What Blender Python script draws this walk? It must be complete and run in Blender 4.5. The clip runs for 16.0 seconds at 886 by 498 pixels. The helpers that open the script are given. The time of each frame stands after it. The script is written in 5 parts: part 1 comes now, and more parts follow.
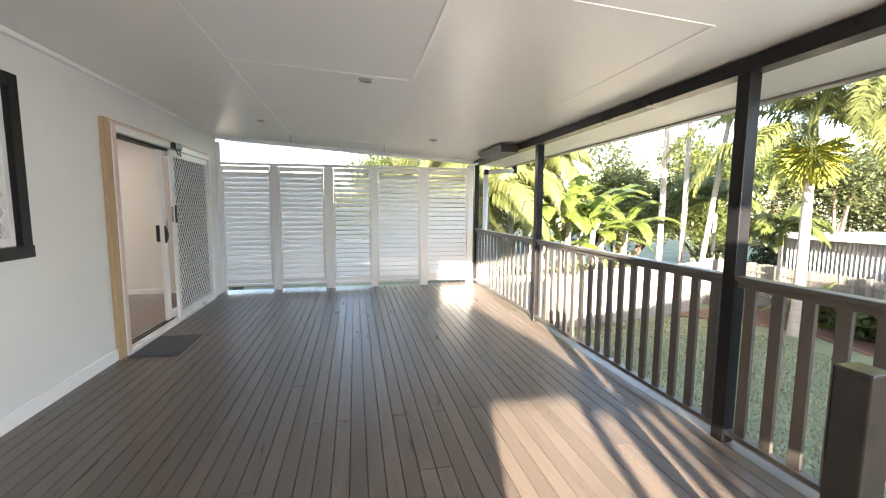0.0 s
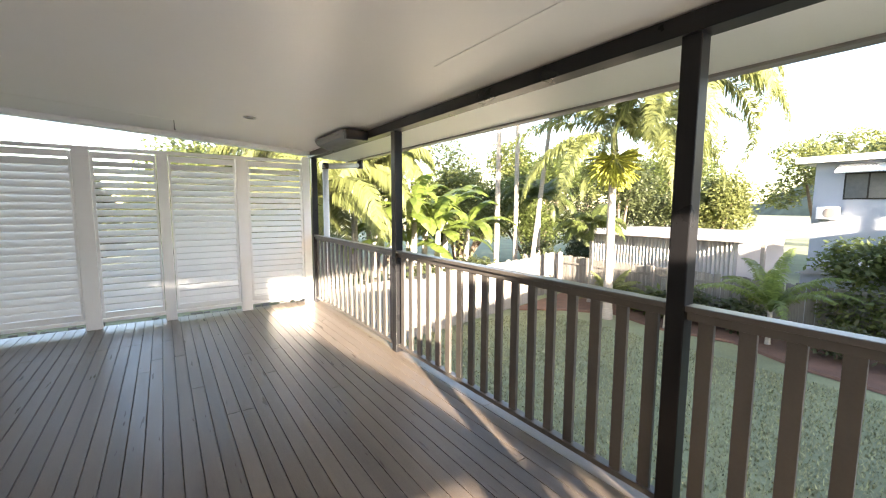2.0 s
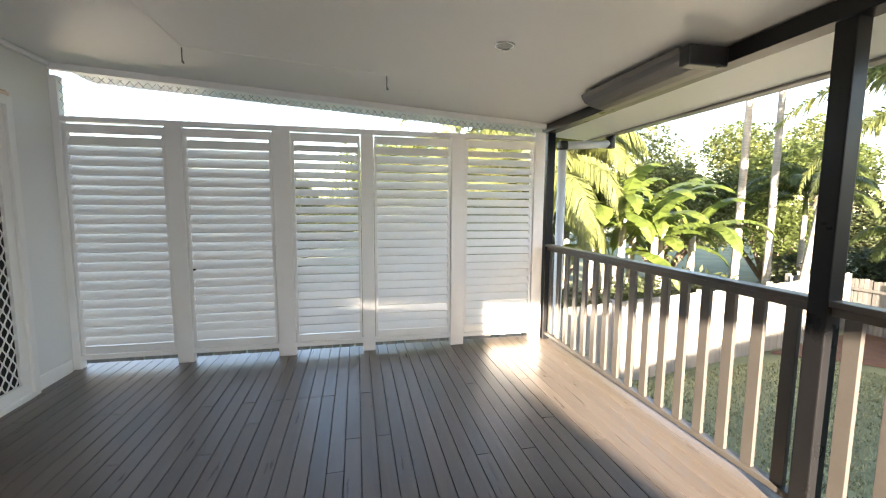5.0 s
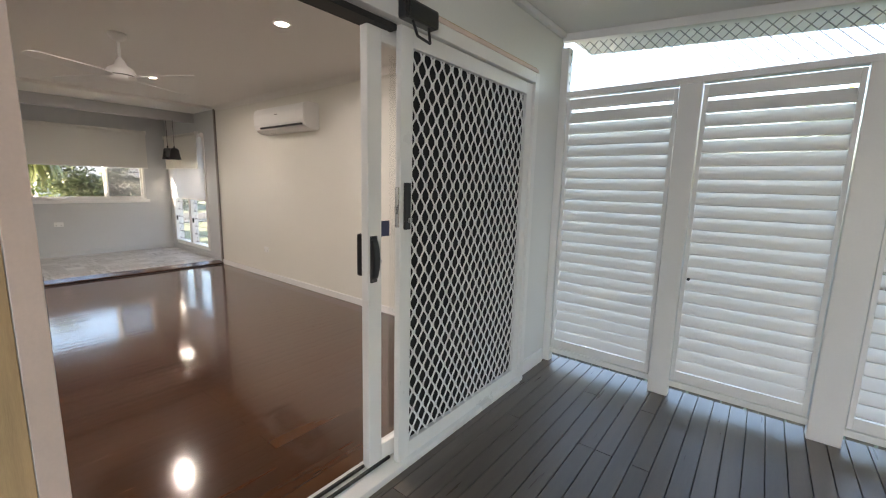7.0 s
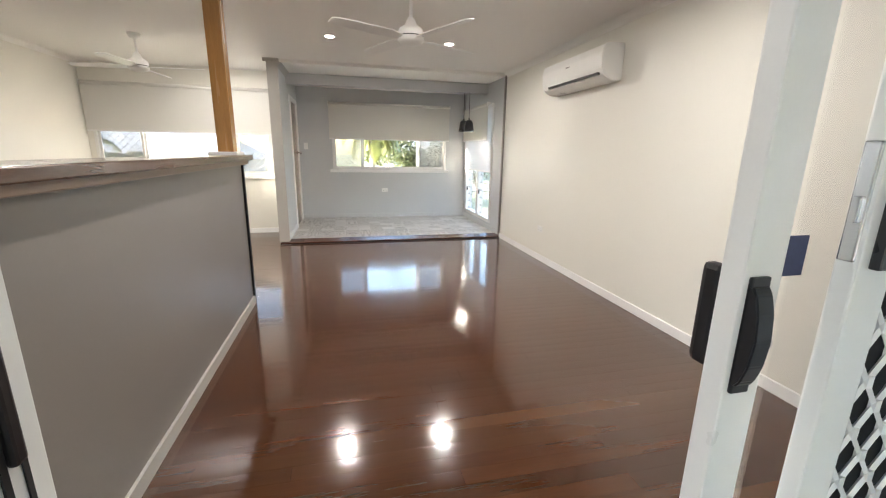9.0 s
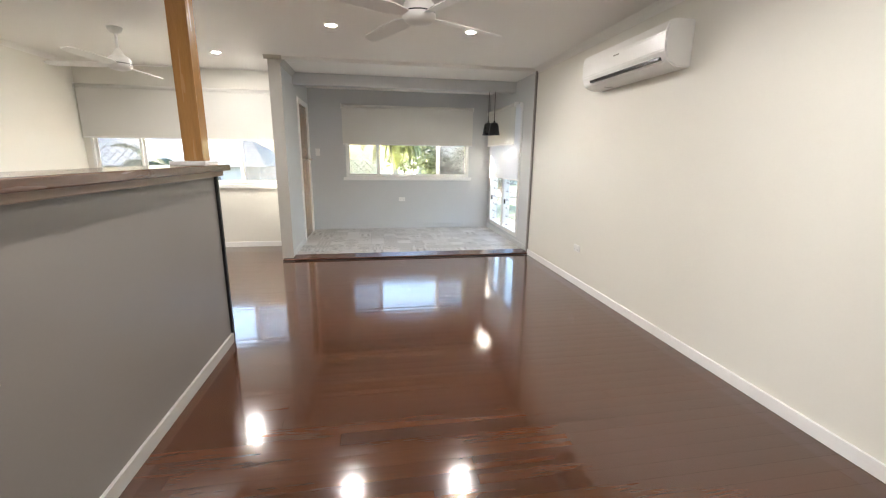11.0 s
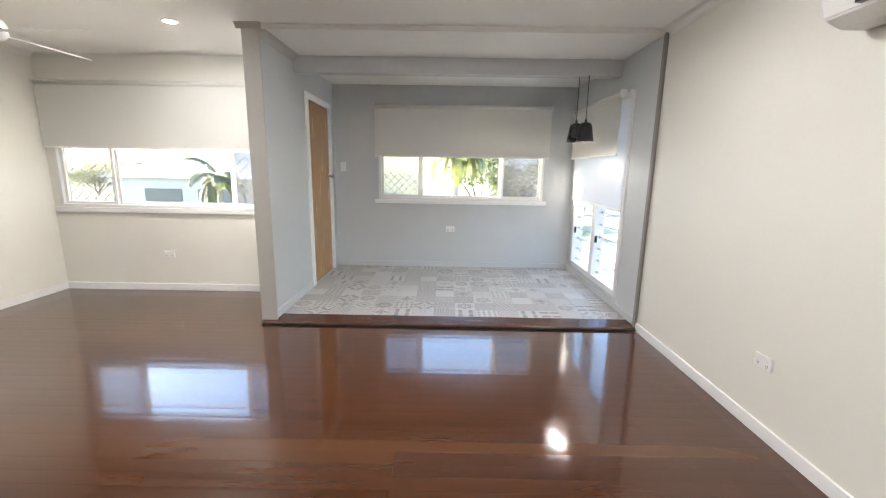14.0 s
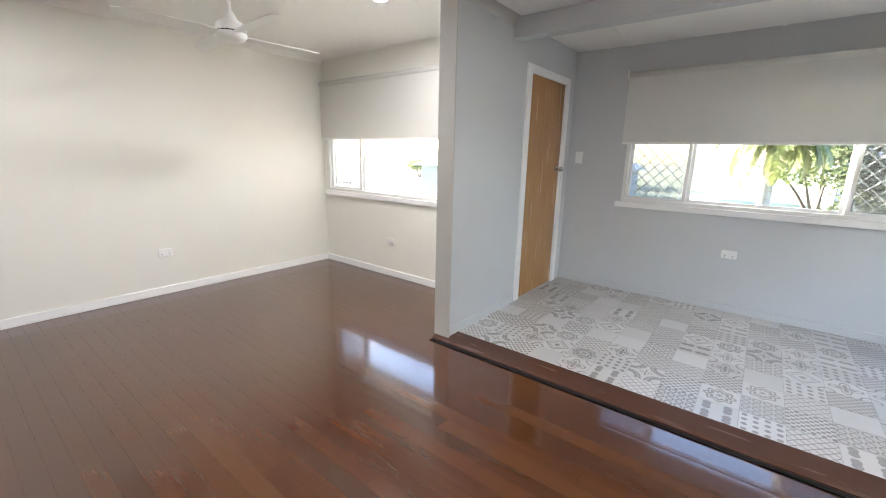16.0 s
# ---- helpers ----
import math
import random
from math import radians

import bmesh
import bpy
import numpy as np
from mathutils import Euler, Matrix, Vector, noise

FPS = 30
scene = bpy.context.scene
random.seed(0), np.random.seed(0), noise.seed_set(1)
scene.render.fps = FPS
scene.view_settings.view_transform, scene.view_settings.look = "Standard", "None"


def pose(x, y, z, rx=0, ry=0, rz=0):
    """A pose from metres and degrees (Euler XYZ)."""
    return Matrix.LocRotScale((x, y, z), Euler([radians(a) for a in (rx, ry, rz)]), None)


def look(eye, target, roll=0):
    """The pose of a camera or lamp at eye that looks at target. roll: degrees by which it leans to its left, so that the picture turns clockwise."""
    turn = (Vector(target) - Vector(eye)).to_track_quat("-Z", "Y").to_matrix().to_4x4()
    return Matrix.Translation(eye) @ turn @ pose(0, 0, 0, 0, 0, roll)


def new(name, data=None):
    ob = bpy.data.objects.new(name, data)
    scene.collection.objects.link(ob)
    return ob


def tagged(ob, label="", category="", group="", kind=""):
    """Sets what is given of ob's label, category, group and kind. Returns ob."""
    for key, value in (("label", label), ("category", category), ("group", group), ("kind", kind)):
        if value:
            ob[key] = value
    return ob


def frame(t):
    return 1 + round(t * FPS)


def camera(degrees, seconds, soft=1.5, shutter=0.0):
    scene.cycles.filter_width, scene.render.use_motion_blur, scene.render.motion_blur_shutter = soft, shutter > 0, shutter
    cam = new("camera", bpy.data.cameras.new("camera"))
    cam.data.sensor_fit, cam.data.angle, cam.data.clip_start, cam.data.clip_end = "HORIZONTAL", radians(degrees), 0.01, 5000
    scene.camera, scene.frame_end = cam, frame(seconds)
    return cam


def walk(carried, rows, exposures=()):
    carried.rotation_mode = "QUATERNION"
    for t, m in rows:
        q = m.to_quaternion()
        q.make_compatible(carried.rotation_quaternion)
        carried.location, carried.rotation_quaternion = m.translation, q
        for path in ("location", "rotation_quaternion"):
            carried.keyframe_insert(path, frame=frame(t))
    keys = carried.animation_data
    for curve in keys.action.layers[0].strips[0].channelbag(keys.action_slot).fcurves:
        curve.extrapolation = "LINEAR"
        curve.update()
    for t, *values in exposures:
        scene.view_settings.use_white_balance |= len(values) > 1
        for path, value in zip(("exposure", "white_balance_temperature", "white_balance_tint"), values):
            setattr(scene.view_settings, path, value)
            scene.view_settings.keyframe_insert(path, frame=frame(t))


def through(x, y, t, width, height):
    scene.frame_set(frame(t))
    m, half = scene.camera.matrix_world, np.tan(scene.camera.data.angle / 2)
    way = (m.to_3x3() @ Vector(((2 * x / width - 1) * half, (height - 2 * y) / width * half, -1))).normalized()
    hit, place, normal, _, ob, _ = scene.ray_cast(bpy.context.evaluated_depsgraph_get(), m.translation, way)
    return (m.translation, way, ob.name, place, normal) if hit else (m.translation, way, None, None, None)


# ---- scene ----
cam = camera(95.1, 16.0, soft=1.15)
PATH = [
    (0, (0.232, -0.007, 1.396), (0.653, 1.937, 1.19), 0.3),
    (0.5, (0.265, 0.249, 1.422), (0.817, 2.16, 1.216), 0.2),
    (1, (0.282, 0.528, 1.423), (1.02, 2.376, 1.215), 0.3),
    (1.5, (0.37, 0.794, 1.413), (1.311, 2.547, 1.205), 0.1),
    (2, (0.531, 1.065, 1.429), (1.659, 2.703, 1.223), 0.2),
    (2.5, (0.666, 1.394, 1.418), (1.923, 2.936, 1.215), 0.2),
    (3, (0.743, 1.741, 1.416), (2.053, 3.238, 1.212), 0.4),
    (3.2, (0.765, 1.918, 1.407), (2.069, 3.42, 1.206), 0.3),
    (5.3, (0.341, 3.372, 1.389), (0.536, 5.35, 1.168), 0.5),
    (5.5, (0.26, 3.454, 1.407), (0.307, 5.44, 1.177), 0.6),
    (6, (-0.009, 3.719, 1.41), (-0.422, 5.66, 1.162), 1.0),
    (6.5, (-0.286, 3.946, 1.406), (-1.134, 5.737, 1.132), 1.2),
    (7, (-0.602, 4.103, 1.395), (-1.825, 5.654, 1.082), 1.4),
    (7.5, (-0.863, 4.28, 1.356), (-2.386, 5.522, 0.99), 1.3),
    (8, (-1.088, 4.427, 1.349), (-2.805, 5.367, 0.937), 1.2),
    (8.5, (-1.286, 4.532, 1.363), (-3.118, 5.202, 0.919), 1.2),
    (9, (-1.441, 4.653, 1.353), (-3.334, 5.101, 0.888), 1.0),
    (9.2, (-1.489, 4.665, 1.365), (-3.396, 5.042, 0.893), 0.8),
    (11.3, (-2.274, 4.92, 1.378), (-4.196, 5.249, 0.933), 0.7),
    (11.5, (-2.384, 4.953, 1.407), (-4.305, 5.299, 0.968), 0.7),
    (12, (-2.684, 4.993, 1.405), (-4.605, 5.365, 0.99), 0.8),
    (12.5, (-3.029, 5.058, 1.418), (-4.956, 5.415, 1.018), 0.8),
    (13, (-3.394, 5.169, 1.4), (-5.335, 5.462, 1.017), 0.8),
    (13.5, (-3.748, 5.226, 1.4), (-5.703, 5.398, 1.019), 0.8),
    (14, (-4.067, 5.309, 1.405), (-6.029, 5.297, 1.019), 0.9),
    (14.5, (-4.387, 5.375, 1.4), (-6.329, 5.1, 1.01), 1.0),
    (15, (-4.668, 5.384, 1.405), (-6.539, 4.807, 0.997), 1.2),
    (15.5, (-4.937, 5.46, 1.415), (-6.669, 4.562, 0.979), 1.3),
    (16, (-5.212, 5.526, 1.419), (-6.747, 4.328, 0.965), 1.3),
]
EXPOSURE = [(0.0, 3.95, 6850, 20), (1.5, 3.88, 7000, 20), (3.0, 3.66, 7050, 21), (5.5, 3.64, 7050, 19), (7.0, 3.85, 7000, 19), (8.2, 4.25, 6700, 17), (9.0, 4.52, 6550, 14), (12.0, 4.56, 6420, 14), (16.0, 4.52, 6000, 15)]
walk(cam, [(t, look(eye, target, roll)) for t, eye, target, roll in PATH], EXPOSURE)

# ---- world, sun, exposure ----
SUN_EL, SUN_X = 12.0, 0.24           # low sun behind the start of the walk; its light runs along +y, a little to +x
sun_way = Vector((SUN_X, 1.0, -math.tan(radians(SUN_EL)) * math.hypot(SUN_X, 1.0)))
sun = new("sun", bpy.data.lights.new("sun", "SUN"))
sun.data.energy, sun.data.angle, sun.data.color = 5.0, radians(0.6), (1.0, 0.92, 0.74)
sun.matrix_world = look((0, 0, 30), Vector((0, 0, 30)) + sun_way)
world = bpy.data.worlds.new("sky")
scene.world = world
world.use_nodes = True
wn = world.node_tree.nodes
sky = wn.new("ShaderNodeTexSky")
sky.sky_type, sky.sun_disc = "NISHITA", False
sky.sun_elevation = radians(SUN_EL)
sky.sun_rotation = math.atan2(-SUN_X, -1.0)
sky.air_density, sky.dust_density, sky.ozone_density = 1.0, 0.8, 1.3
world.node_tree.links.new(sky.outputs[0], wn["Background"].inputs[0])
wn["Background"].inputs[1].default_value = 0.090

# added fill lamp in the open bay beside the stairs, south of the walk
bay = new("bay_fill", bpy.data.lights.new("bay_fill", "AREA"))
# out of view, stands in for sky light to brighten the verandah
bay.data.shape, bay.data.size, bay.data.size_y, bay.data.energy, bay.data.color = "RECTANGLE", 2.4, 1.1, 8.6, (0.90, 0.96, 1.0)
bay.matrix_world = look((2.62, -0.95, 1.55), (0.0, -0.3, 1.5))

# ---- materials ----
def material(name, colour, rough=0.5, metal=0.0, dark=0.85, scale=8.0, fine=120.0, bump=0.02, stretch=(1, 1, 1), vary=0.0, coat=0.0, rough_var=0.08, island=False):
    """Paint, timber, metal: two scales of variation, fine relief, and a shift from piece to piece."""
    m = bpy.data.materials.new(name)
    m.use_nodes = True
    n, l = m.node_tree.nodes, m.node_tree.links
    b = n["Principled BSDF"]
    co = n.new("ShaderNodeTexCoord")
    mp = n.new("ShaderNodeMapping")
    mp.inputs["Scale"].default_value = stretch
    l.new(co.outputs["Object"], mp.inputs[0])
    big, small = n.new("ShaderNodeTexNoise"), n.new("ShaderNodeTexNoise")
    big.inputs["Scale"].default_value, big.inputs["Detail"].default_value = scale, 4
    small.inputs["Scale"].default_value, small.inputs["Detail"].default_value = fine, 3
    info = n.new("ShaderNodeObjectInfo")
    geo = n.new("ShaderNodeNewGeometry")
    rnd = geo.outputs["Random Per Island"] if island else info.outputs["Random"]
    off = n.new("ShaderNodeVectorMath")
    off.operation = "MULTIPLY_ADD"
    l.new(rnd, off.inputs[0])
    off.inputs[1].default_value = (37.0, 53.0, 29.0) if vary else (0, 0, 0)
    l.new(mp.outputs[0], off.inputs[2])
    l.new(off.outputs[0], big.inputs["Vector"])
    l.new(off.outputs[0], small.inputs["Vector"])
    ramp = n.new("ShaderNodeValToRGB")
    c2 = tuple(c * dark for c in colour[:3])
    ramp.color_ramp.elements[0].position, ramp.color_ramp.elements[1].position = 0.32, 0.68
    ramp.color_ramp.elements[0].color, ramp.color_ramp.elements[1].color = (*c2, 1), (*colour[:3], 1)
    mixf = n.new("ShaderNodeMath")
    mixf.operation = "MULTIPLY_ADD"
    l.new(small.outputs[0], mixf.inputs[0])
    mixf.inputs[1].default_value = 0.35
    sc = n.new("ShaderNodeMath")
    sc.operation = "MULTIPLY"
    l.new(big.outputs[0], sc.inputs[0])
    sc.inputs[1].default_value = 0.65
    l.new(sc.outputs[0], mixf.inputs[2])
    l.new(mixf.outputs[0], ramp.inputs[0])
    hsv = n.new("ShaderNodeHueSaturation")
    l.new(ramp.outputs[0], hsv.inputs["Color"])
    if vary:
        mr = n.new("ShaderNodeMapRange")
        mr.inputs[3].default_value, mr.inputs[4].default_value = 1 - vary, 1 + vary
        l.new(rnd, mr.inputs[0])
        l.new(mr.outputs[0], hsv.inputs["Value"])
    l.new(hsv.outputs[0], b.inputs["Base Color"])
    rr = n.new("ShaderNodeMapRange")
    rr.inputs[3].default_value, rr.inputs[4].default_value = max(0.02, rough - rough_var), min(1, rough + rough_var)
    l.new(big.outputs[0], rr.inputs[0])
    l.new(rr.outputs[0], b.inputs["Roughness"])
    b.inputs["Metallic"].default_value = metal
    b.inputs["Coat Weight"].default_value = coat
    b.inputs["Coat Roughness"].default_value = 0.08
    if bump:
        bp = n.new("ShaderNodeBump")
        bp.inputs["Strength"].default_value, bp.inputs["Distance"].default_value = min(1, bump * 20), 0.002
        l.new(mixf.outputs[0], bp.inputs["Height"])
        l.new(bp.outputs[0], b.inputs["Normal"])
    return m


def plain_glass(name, tint=(1, 1, 1), rough=0.0):
    m = bpy.data.materials.new(name)
    m.use_nodes = True
    b = m.node_tree.nodes["Principled BSDF"]
    b.inputs["Base Color"].default_value = (*tint, 1)
    b.inputs["Transmission Weight"].default_value = 1
    b.inputs["Roughness"].default_value, b.inputs["IOR"].default_value = rough, 1.45
    return m


def glow(name, colour, strength):
    m = bpy.data.materials.new(name)
    m.use_nodes = True
    b = m.node_tree.nodes["Principled BSDF"]
    b.inputs["Base Color"].default_value = (*colour, 1)
    b.inputs["Emission Color"].default_value = (*colour, 1)
    b.inputs["Emission Strength"].default_value = strength
    return m


def fabric(name, colour, through):
    """Blind cloth: part diffuse, part translucent, with a fine weave."""
    m = bpy.data.materials.new(name)
    m.use_nodes = True
    n, l = m.node_tree.nodes, m.node_tree.links
    d, t, mx = n.new("ShaderNodeBsdfDiffuse"), n.new("ShaderNodeBsdfTranslucent"), n.new("ShaderNodeMixShader")
    w = n.new("ShaderNodeTexWave")
    co = n.new("ShaderNodeTexCoord")
    l.new(co.outputs["Object"], w.inputs[0])
    w.inputs["Scale"].default_value, w.inputs["Distortion"].default_value = 220, 2
    bp = n.new("ShaderNodeBump")
    bp.inputs["Strength"].default_value, bp.inputs["Distance"].default_value = 0.2, 0.001
    l.new(w.outputs[1], bp.inputs["Height"])
    l.new(bp.outputs[0], d.inputs["Normal"])
    d.inputs[0].default_value = t.inputs[0].default_value = (*colour, 1)
    mx.inputs[0].default_value = through
    l.new(d.outputs[0], mx.inputs[1])
    l.new(t.outputs[0], mx.inputs[2])
    l.new(mx.outputs[0], n["Material Output"].inputs[0])
    return m


def gauze(name, colour, cover):
    """Woven fly screen too fine to model: part thread, part open."""
    m = bpy.data.materials.new(name)
    m.use_nodes = True
    n, l = m.node_tree.nodes, m.node_tree.links
    d, t, mx = n.new("ShaderNodeBsdfDiffuse"), n.new("ShaderNodeBsdfTransparent"), n.new("ShaderNodeMixShader")
    d.inputs[0].default_value = (*colour, 1)
    mx.inputs[0].default_value = 1 - cover
    l.new(d.outputs[0], mx.inputs[1])
    l.new(t.outputs[0], mx.inputs[2])
    l.new(mx.outputs[0], n["Material Output"].inputs[0])
    return m


def leafy(name, colour, rough, dark, through=0.45, vary=0.3):
    """Foliage: each leaf its own shade, and part of the light goes through it."""
    m = material(name, colour, rough, dark=dark, scale=0.9, fine=9, bump=0, island=True, vary=vary)
    n, l = m.node_tree.nodes, m.node_tree.links
    b = n["Principled BSDF"]
    t, mx, warm = n.new("ShaderNodeBsdfTranslucent"), n.new("ShaderNodeMixShader"), n.new("ShaderNodeHueSaturation")
    source = b.inputs["Base Color"].links[0].from_socket
    l.new(source, warm.inputs["Color"])
    warm.inputs["Hue"].default_value, warm.inputs["Saturation"].default_value, warm.inputs["Value"].default_value = 0.495, 0.95, 1.6
    l.new(warm.outputs[0], t.inputs[0])
    mx.inputs[0].default_value = through
    l.new(b.outputs[0], mx.inputs[1])
    l.new(t.outputs[0], mx.inputs[2])
    l.new(mx.outputs[0], n["Material Output"].inputs[0])
    return m


def odd_pieces(m, colour, power):
    """Let a few pieces take a second colour, by their own random number."""
    n, l = m.node_tree.nodes, m.node_tree.links
    b = n["Principled BSDF"]
    source = b.inputs["Base Color"].links[0].from_socket
    info = [k for k in n if k.type == "OBJECT_INFO"][0]
    k1, k2, k3, mx = n.new("ShaderNodeMath"), n.new("ShaderNodeMath"), n.new("ShaderNodeMath"), n.new("ShaderNodeMixRGB")
    k1.operation, k2.operation, k3.operation = "MULTIPLY", "FRACT", "POWER"
    l.new(info.outputs["Random"], k1.inputs[0])
    k1.inputs[1].default_value = 71.3
    l.new(k1.outputs[0], k2.inputs[0])
    l.new(k2.outputs[0], k3.inputs[0])
    k3.inputs[1].default_value = power
    l.new(k3.outputs[0], mx.inputs[0])
    l.new(source, mx.inputs[1])
    mx.inputs[2].default_value = (*colour, 1)
    l.new(mx.outputs[0], b.inputs["Base Color"])
    return m


M_DECK = material("deck stain", (0.138, 0.113, 0.094), 0.33, dark=0.72, scale=3.0, fine=40, bump=0.03, stretch=(9, 0.8, 9), vary=0.16, rough_var=0.14)
M_FLOOR = odd_pieces(material("polished hardwood", (0.078, 0.027, 0.0105), 0.13, dark=0.72, scale=2.4, fine=18, bump=0.0013, stretch=(8, 0.5, 8), vary=0.22, coat=0.5, rough_var=0.04), (0.095, 0.038, 0.0145), 6.0)
M_HOUSE = material("pale house paint", (0.74, 0.75, 0.73), 0.5, dark=0.95, scale=1.5, fine=60, bump=0.006)
M_CEIL = material("gloss ceiling paint", (0.87, 0.86, 0.83), 0.34, rough_var=0.03, dark=0.97, scale=1.0, fine=50, bump=0.003)
M_INCEIL = material("flat ceiling paint", (0.84, 0.83, 0.80), 0.6, dark=0.98, scale=1.0, fine=70, bump=0.003)
M_CREAM = material("cream wall paint", (0.78, 0.765, 0.70), 0.45, dark=0.97, scale=1.2, fine=70, bump=0.006)
M_GREY = material("blue grey wall paint", (0.56, 0.575, 0.58), 0.4, dark=0.96, scale=1.2, fine=70, bump=0.006)
M_HALF = material("mid grey half wall paint", (0.215, 0.196, 0.182), 0.35, dark=0.95, scale=1.2, fine=60, bump=0.006)
M_NIB = material("stone grey trim paint", (0.46, 0.45, 0.42), 0.4, dark=0.95, scale=2, fine=70, bump=0.006)
M_WHITE = material("white gloss paint", (0.86, 0.86, 0.85), 0.32, dark=0.95, scale=3, fine=80, bump=0.006)
M_ALU = material("white powder coat", (0.80, 0.80, 0.78), 0.3, dark=0.96, scale=4, fine=150, bump=0.004)
M_CHAR = material("charcoal gloss paint", (0.010, 0.010, 0.011), 0.3, dark=0.8, scale=5, fine=80, bump=0.012)
M_CHAR.node_tree.nodes["Principled BSDF"].inputs["Specular IOR Level"].default_value = 0.25
M_NEWEL = material("worn black gloss paint", (0.005, 0.005, 0.005), 0.14, dark=0.6, scale=7, fine=60, bump=0.02)
M_NEWEL.node_tree.nodes["Principled BSDF"].inputs["Specular IOR Level"].default_value = 0.3
M_BALUS = material("brown grey baluster paint", (0.075, 0.068, 0.062), 0.35, dark=0.82, scale=5, fine=80, bump=0.012)
M_PINE = material("raw pine", (0.55, 0.39, 0.22), 0.6, dark=0.75, scale=4, fine=40, bump=0.02, stretch=(12, 12, 1))
M_VARN = material("varnished timber", (0.43, 0.22, 0.07), 0.25, dark=0.72, scale=3, fine=30, bump=0.006, stretch=(10, 10, 0.8), coat=0.4)
M_DARKWOOD = material("dark cap timber", (0.11, 0.058, 0.036), 0.25, dark=0.7, scale=4, fine=40, bump=0.008, stretch=(1, 8, 8), coat=0.4)
M_MOULD = material("pale stained moulding", (0.30, 0.21, 0.16), 0.35, dark=0.8, scale=4, fine=40, bump=0.006, stretch=(1, 8, 8))
M_THRESH = material("polished threshold timber", (0.085, 0.036, 0.022), 0.25, dark=0.75, scale=3, fine=20, bump=0.0, stretch=(10, 0.8, 10), coat=0.3)
M_BLACK = material("black plastic", (0.018, 0.018, 0.02), 0.3, dark=0.8, scale=8, fine=120, bump=0.004)
M_SEAL = material("black rubber seal", (0.02, 0.02, 0.02), 0.6, dark=0.8, scale=8, fine=120, bump=0.004)
M_CHROME = material("satin chrome", (0.65, 0.65, 0.65), 0.22, metal=1.0, dark=0.9, scale=10, fine=200, bump=0.002)
M_PLASTIC = material("white plastic", (0.82, 0.82, 0.80), 0.3, dark=0.98, scale=5, fine=90, bump=0.002)
M_PVC = material("white pvc pipe", (0.72, 0.73, 0.73), 0.35, dark=0.9, scale=5, fine=60, bump=0.006)
M_MAT = material("grey ribbed mat", (0.085, 0.09, 0.10), 0.8, dark=0.7, scale=6, fine=260, bump=0.05)
M_MESH = material("dark fly mesh", (0.010, 0.010, 0.011), 0.7, dark=0.8, scale=10, fine=300, bump=0.01)
M_SKYLIT = material("corrugated white sheet", (0.34, 0.34, 0.34), 0.4, dark=0.9, scale=2, fine=40, bump=0.01)
M_GLASS = plain_glass("clear glass")
M_SCREEN = gauze("grey fly screen", (0.20, 0.21, 0.22), 0.42)
M_FROST = plain_glass("obscure glass", (0.95, 0.97, 0.97), 0.45)
M_LAMP = glow("lamp lens", (1.0, 0.93, 0.82), 14.0)
M_LAMPOFF = material("lamp lens off", (0.45, 0.45, 0.44), 0.2, dark=0.7, scale=40, fine=200, bump=0.01)
M_BLIND = fabric("block out blind cloth", (0.70, 0.69, 0.65), 0.10)
M_SHEER = fabric("sheer blind cloth", (0.80, 0.81, 0.83), 0.42)
M_GRASS = material("mown grass", (0.19, 0.21, 0.115), 0.9, dark=0.6, scale=0.8, fine=25, bump=0.05)
M_MULCH = material("red bark mulch", (0.14, 0.075, 0.05), 0.95, dark=0.5, scale=3, fine=45, bump=0.05)
M_FENCE = material("weathered grey fence timber", (0.21, 0.198, 0.18), 0.8, dark=0.6, scale=3, fine=30, bump=0.03, stretch=(8, 8, 1), vary=0.18)
M_BLOCK = material("pale rendered fence panel", (0.23, 0.22, 0.20), 0.8, dark=0.85, scale=2, fine=40, bump=0.02, vary=0.06)
M_LEAF = leafy("palm leaf", (0.095, 0.125, 0.034), 0.5, 0.6)
M_LEAFY = leafy("yellow palm leaf", (0.150, 0.172, 0.058), 0.5, 0.7)
M_LEAFD = leafy("dark shrub leaf", (0.068, 0.086, 0.034), 0.55, 0.55, 0.35, 0.4)
M_BANANA = leafy("banana leaf", (0.115, 0.160, 0.034), 0.4, 0.75, 0.5, 0.25)
M_BLOOM = leafy("yellow green palm bloom", (0.34, 0.36, 0.06), 0.6, 0.8, 0.3, 0.2)
M_TRUNK = material("pale ringed palm trunk", (0.34, 0.31, 0.27), 0.8, dark=0.6, scale=4, fine=30, bump=0.03, stretch=(1, 1, 6))
M_BARK = material("brown bark", (0.16, 0.12, 0.09), 0.9, dark=0.5, scale=5, fine=30, bump=0.05)
M_HILL = material("wooded hill", (0.12, 0.135, 0.095), 1.0, dark=0.35, scale=0.09, fine=0.3, bump=0)
M_NEIGH = material("pale blue grey cladding", (0.34, 0.365, 0.41), 0.6, dark=0.93, scale=1, fine=20, bump=0.01)
M_ROOF = material("light metal roof", (0.30, 0.30, 0.30), 0.4, dark=0.8, scale=1, fine=20, bump=0.01)
M_ROAD = material("asphalt", (0.07, 0.07, 0.07), 0.9, dark=0.7, scale=2, fine=60, bump=0.04)
M_CONC = material("pale concrete", (0.30, 0.29, 0.275), 0.85, dark=0.8, scale=2, fine=50, bump=0.03)

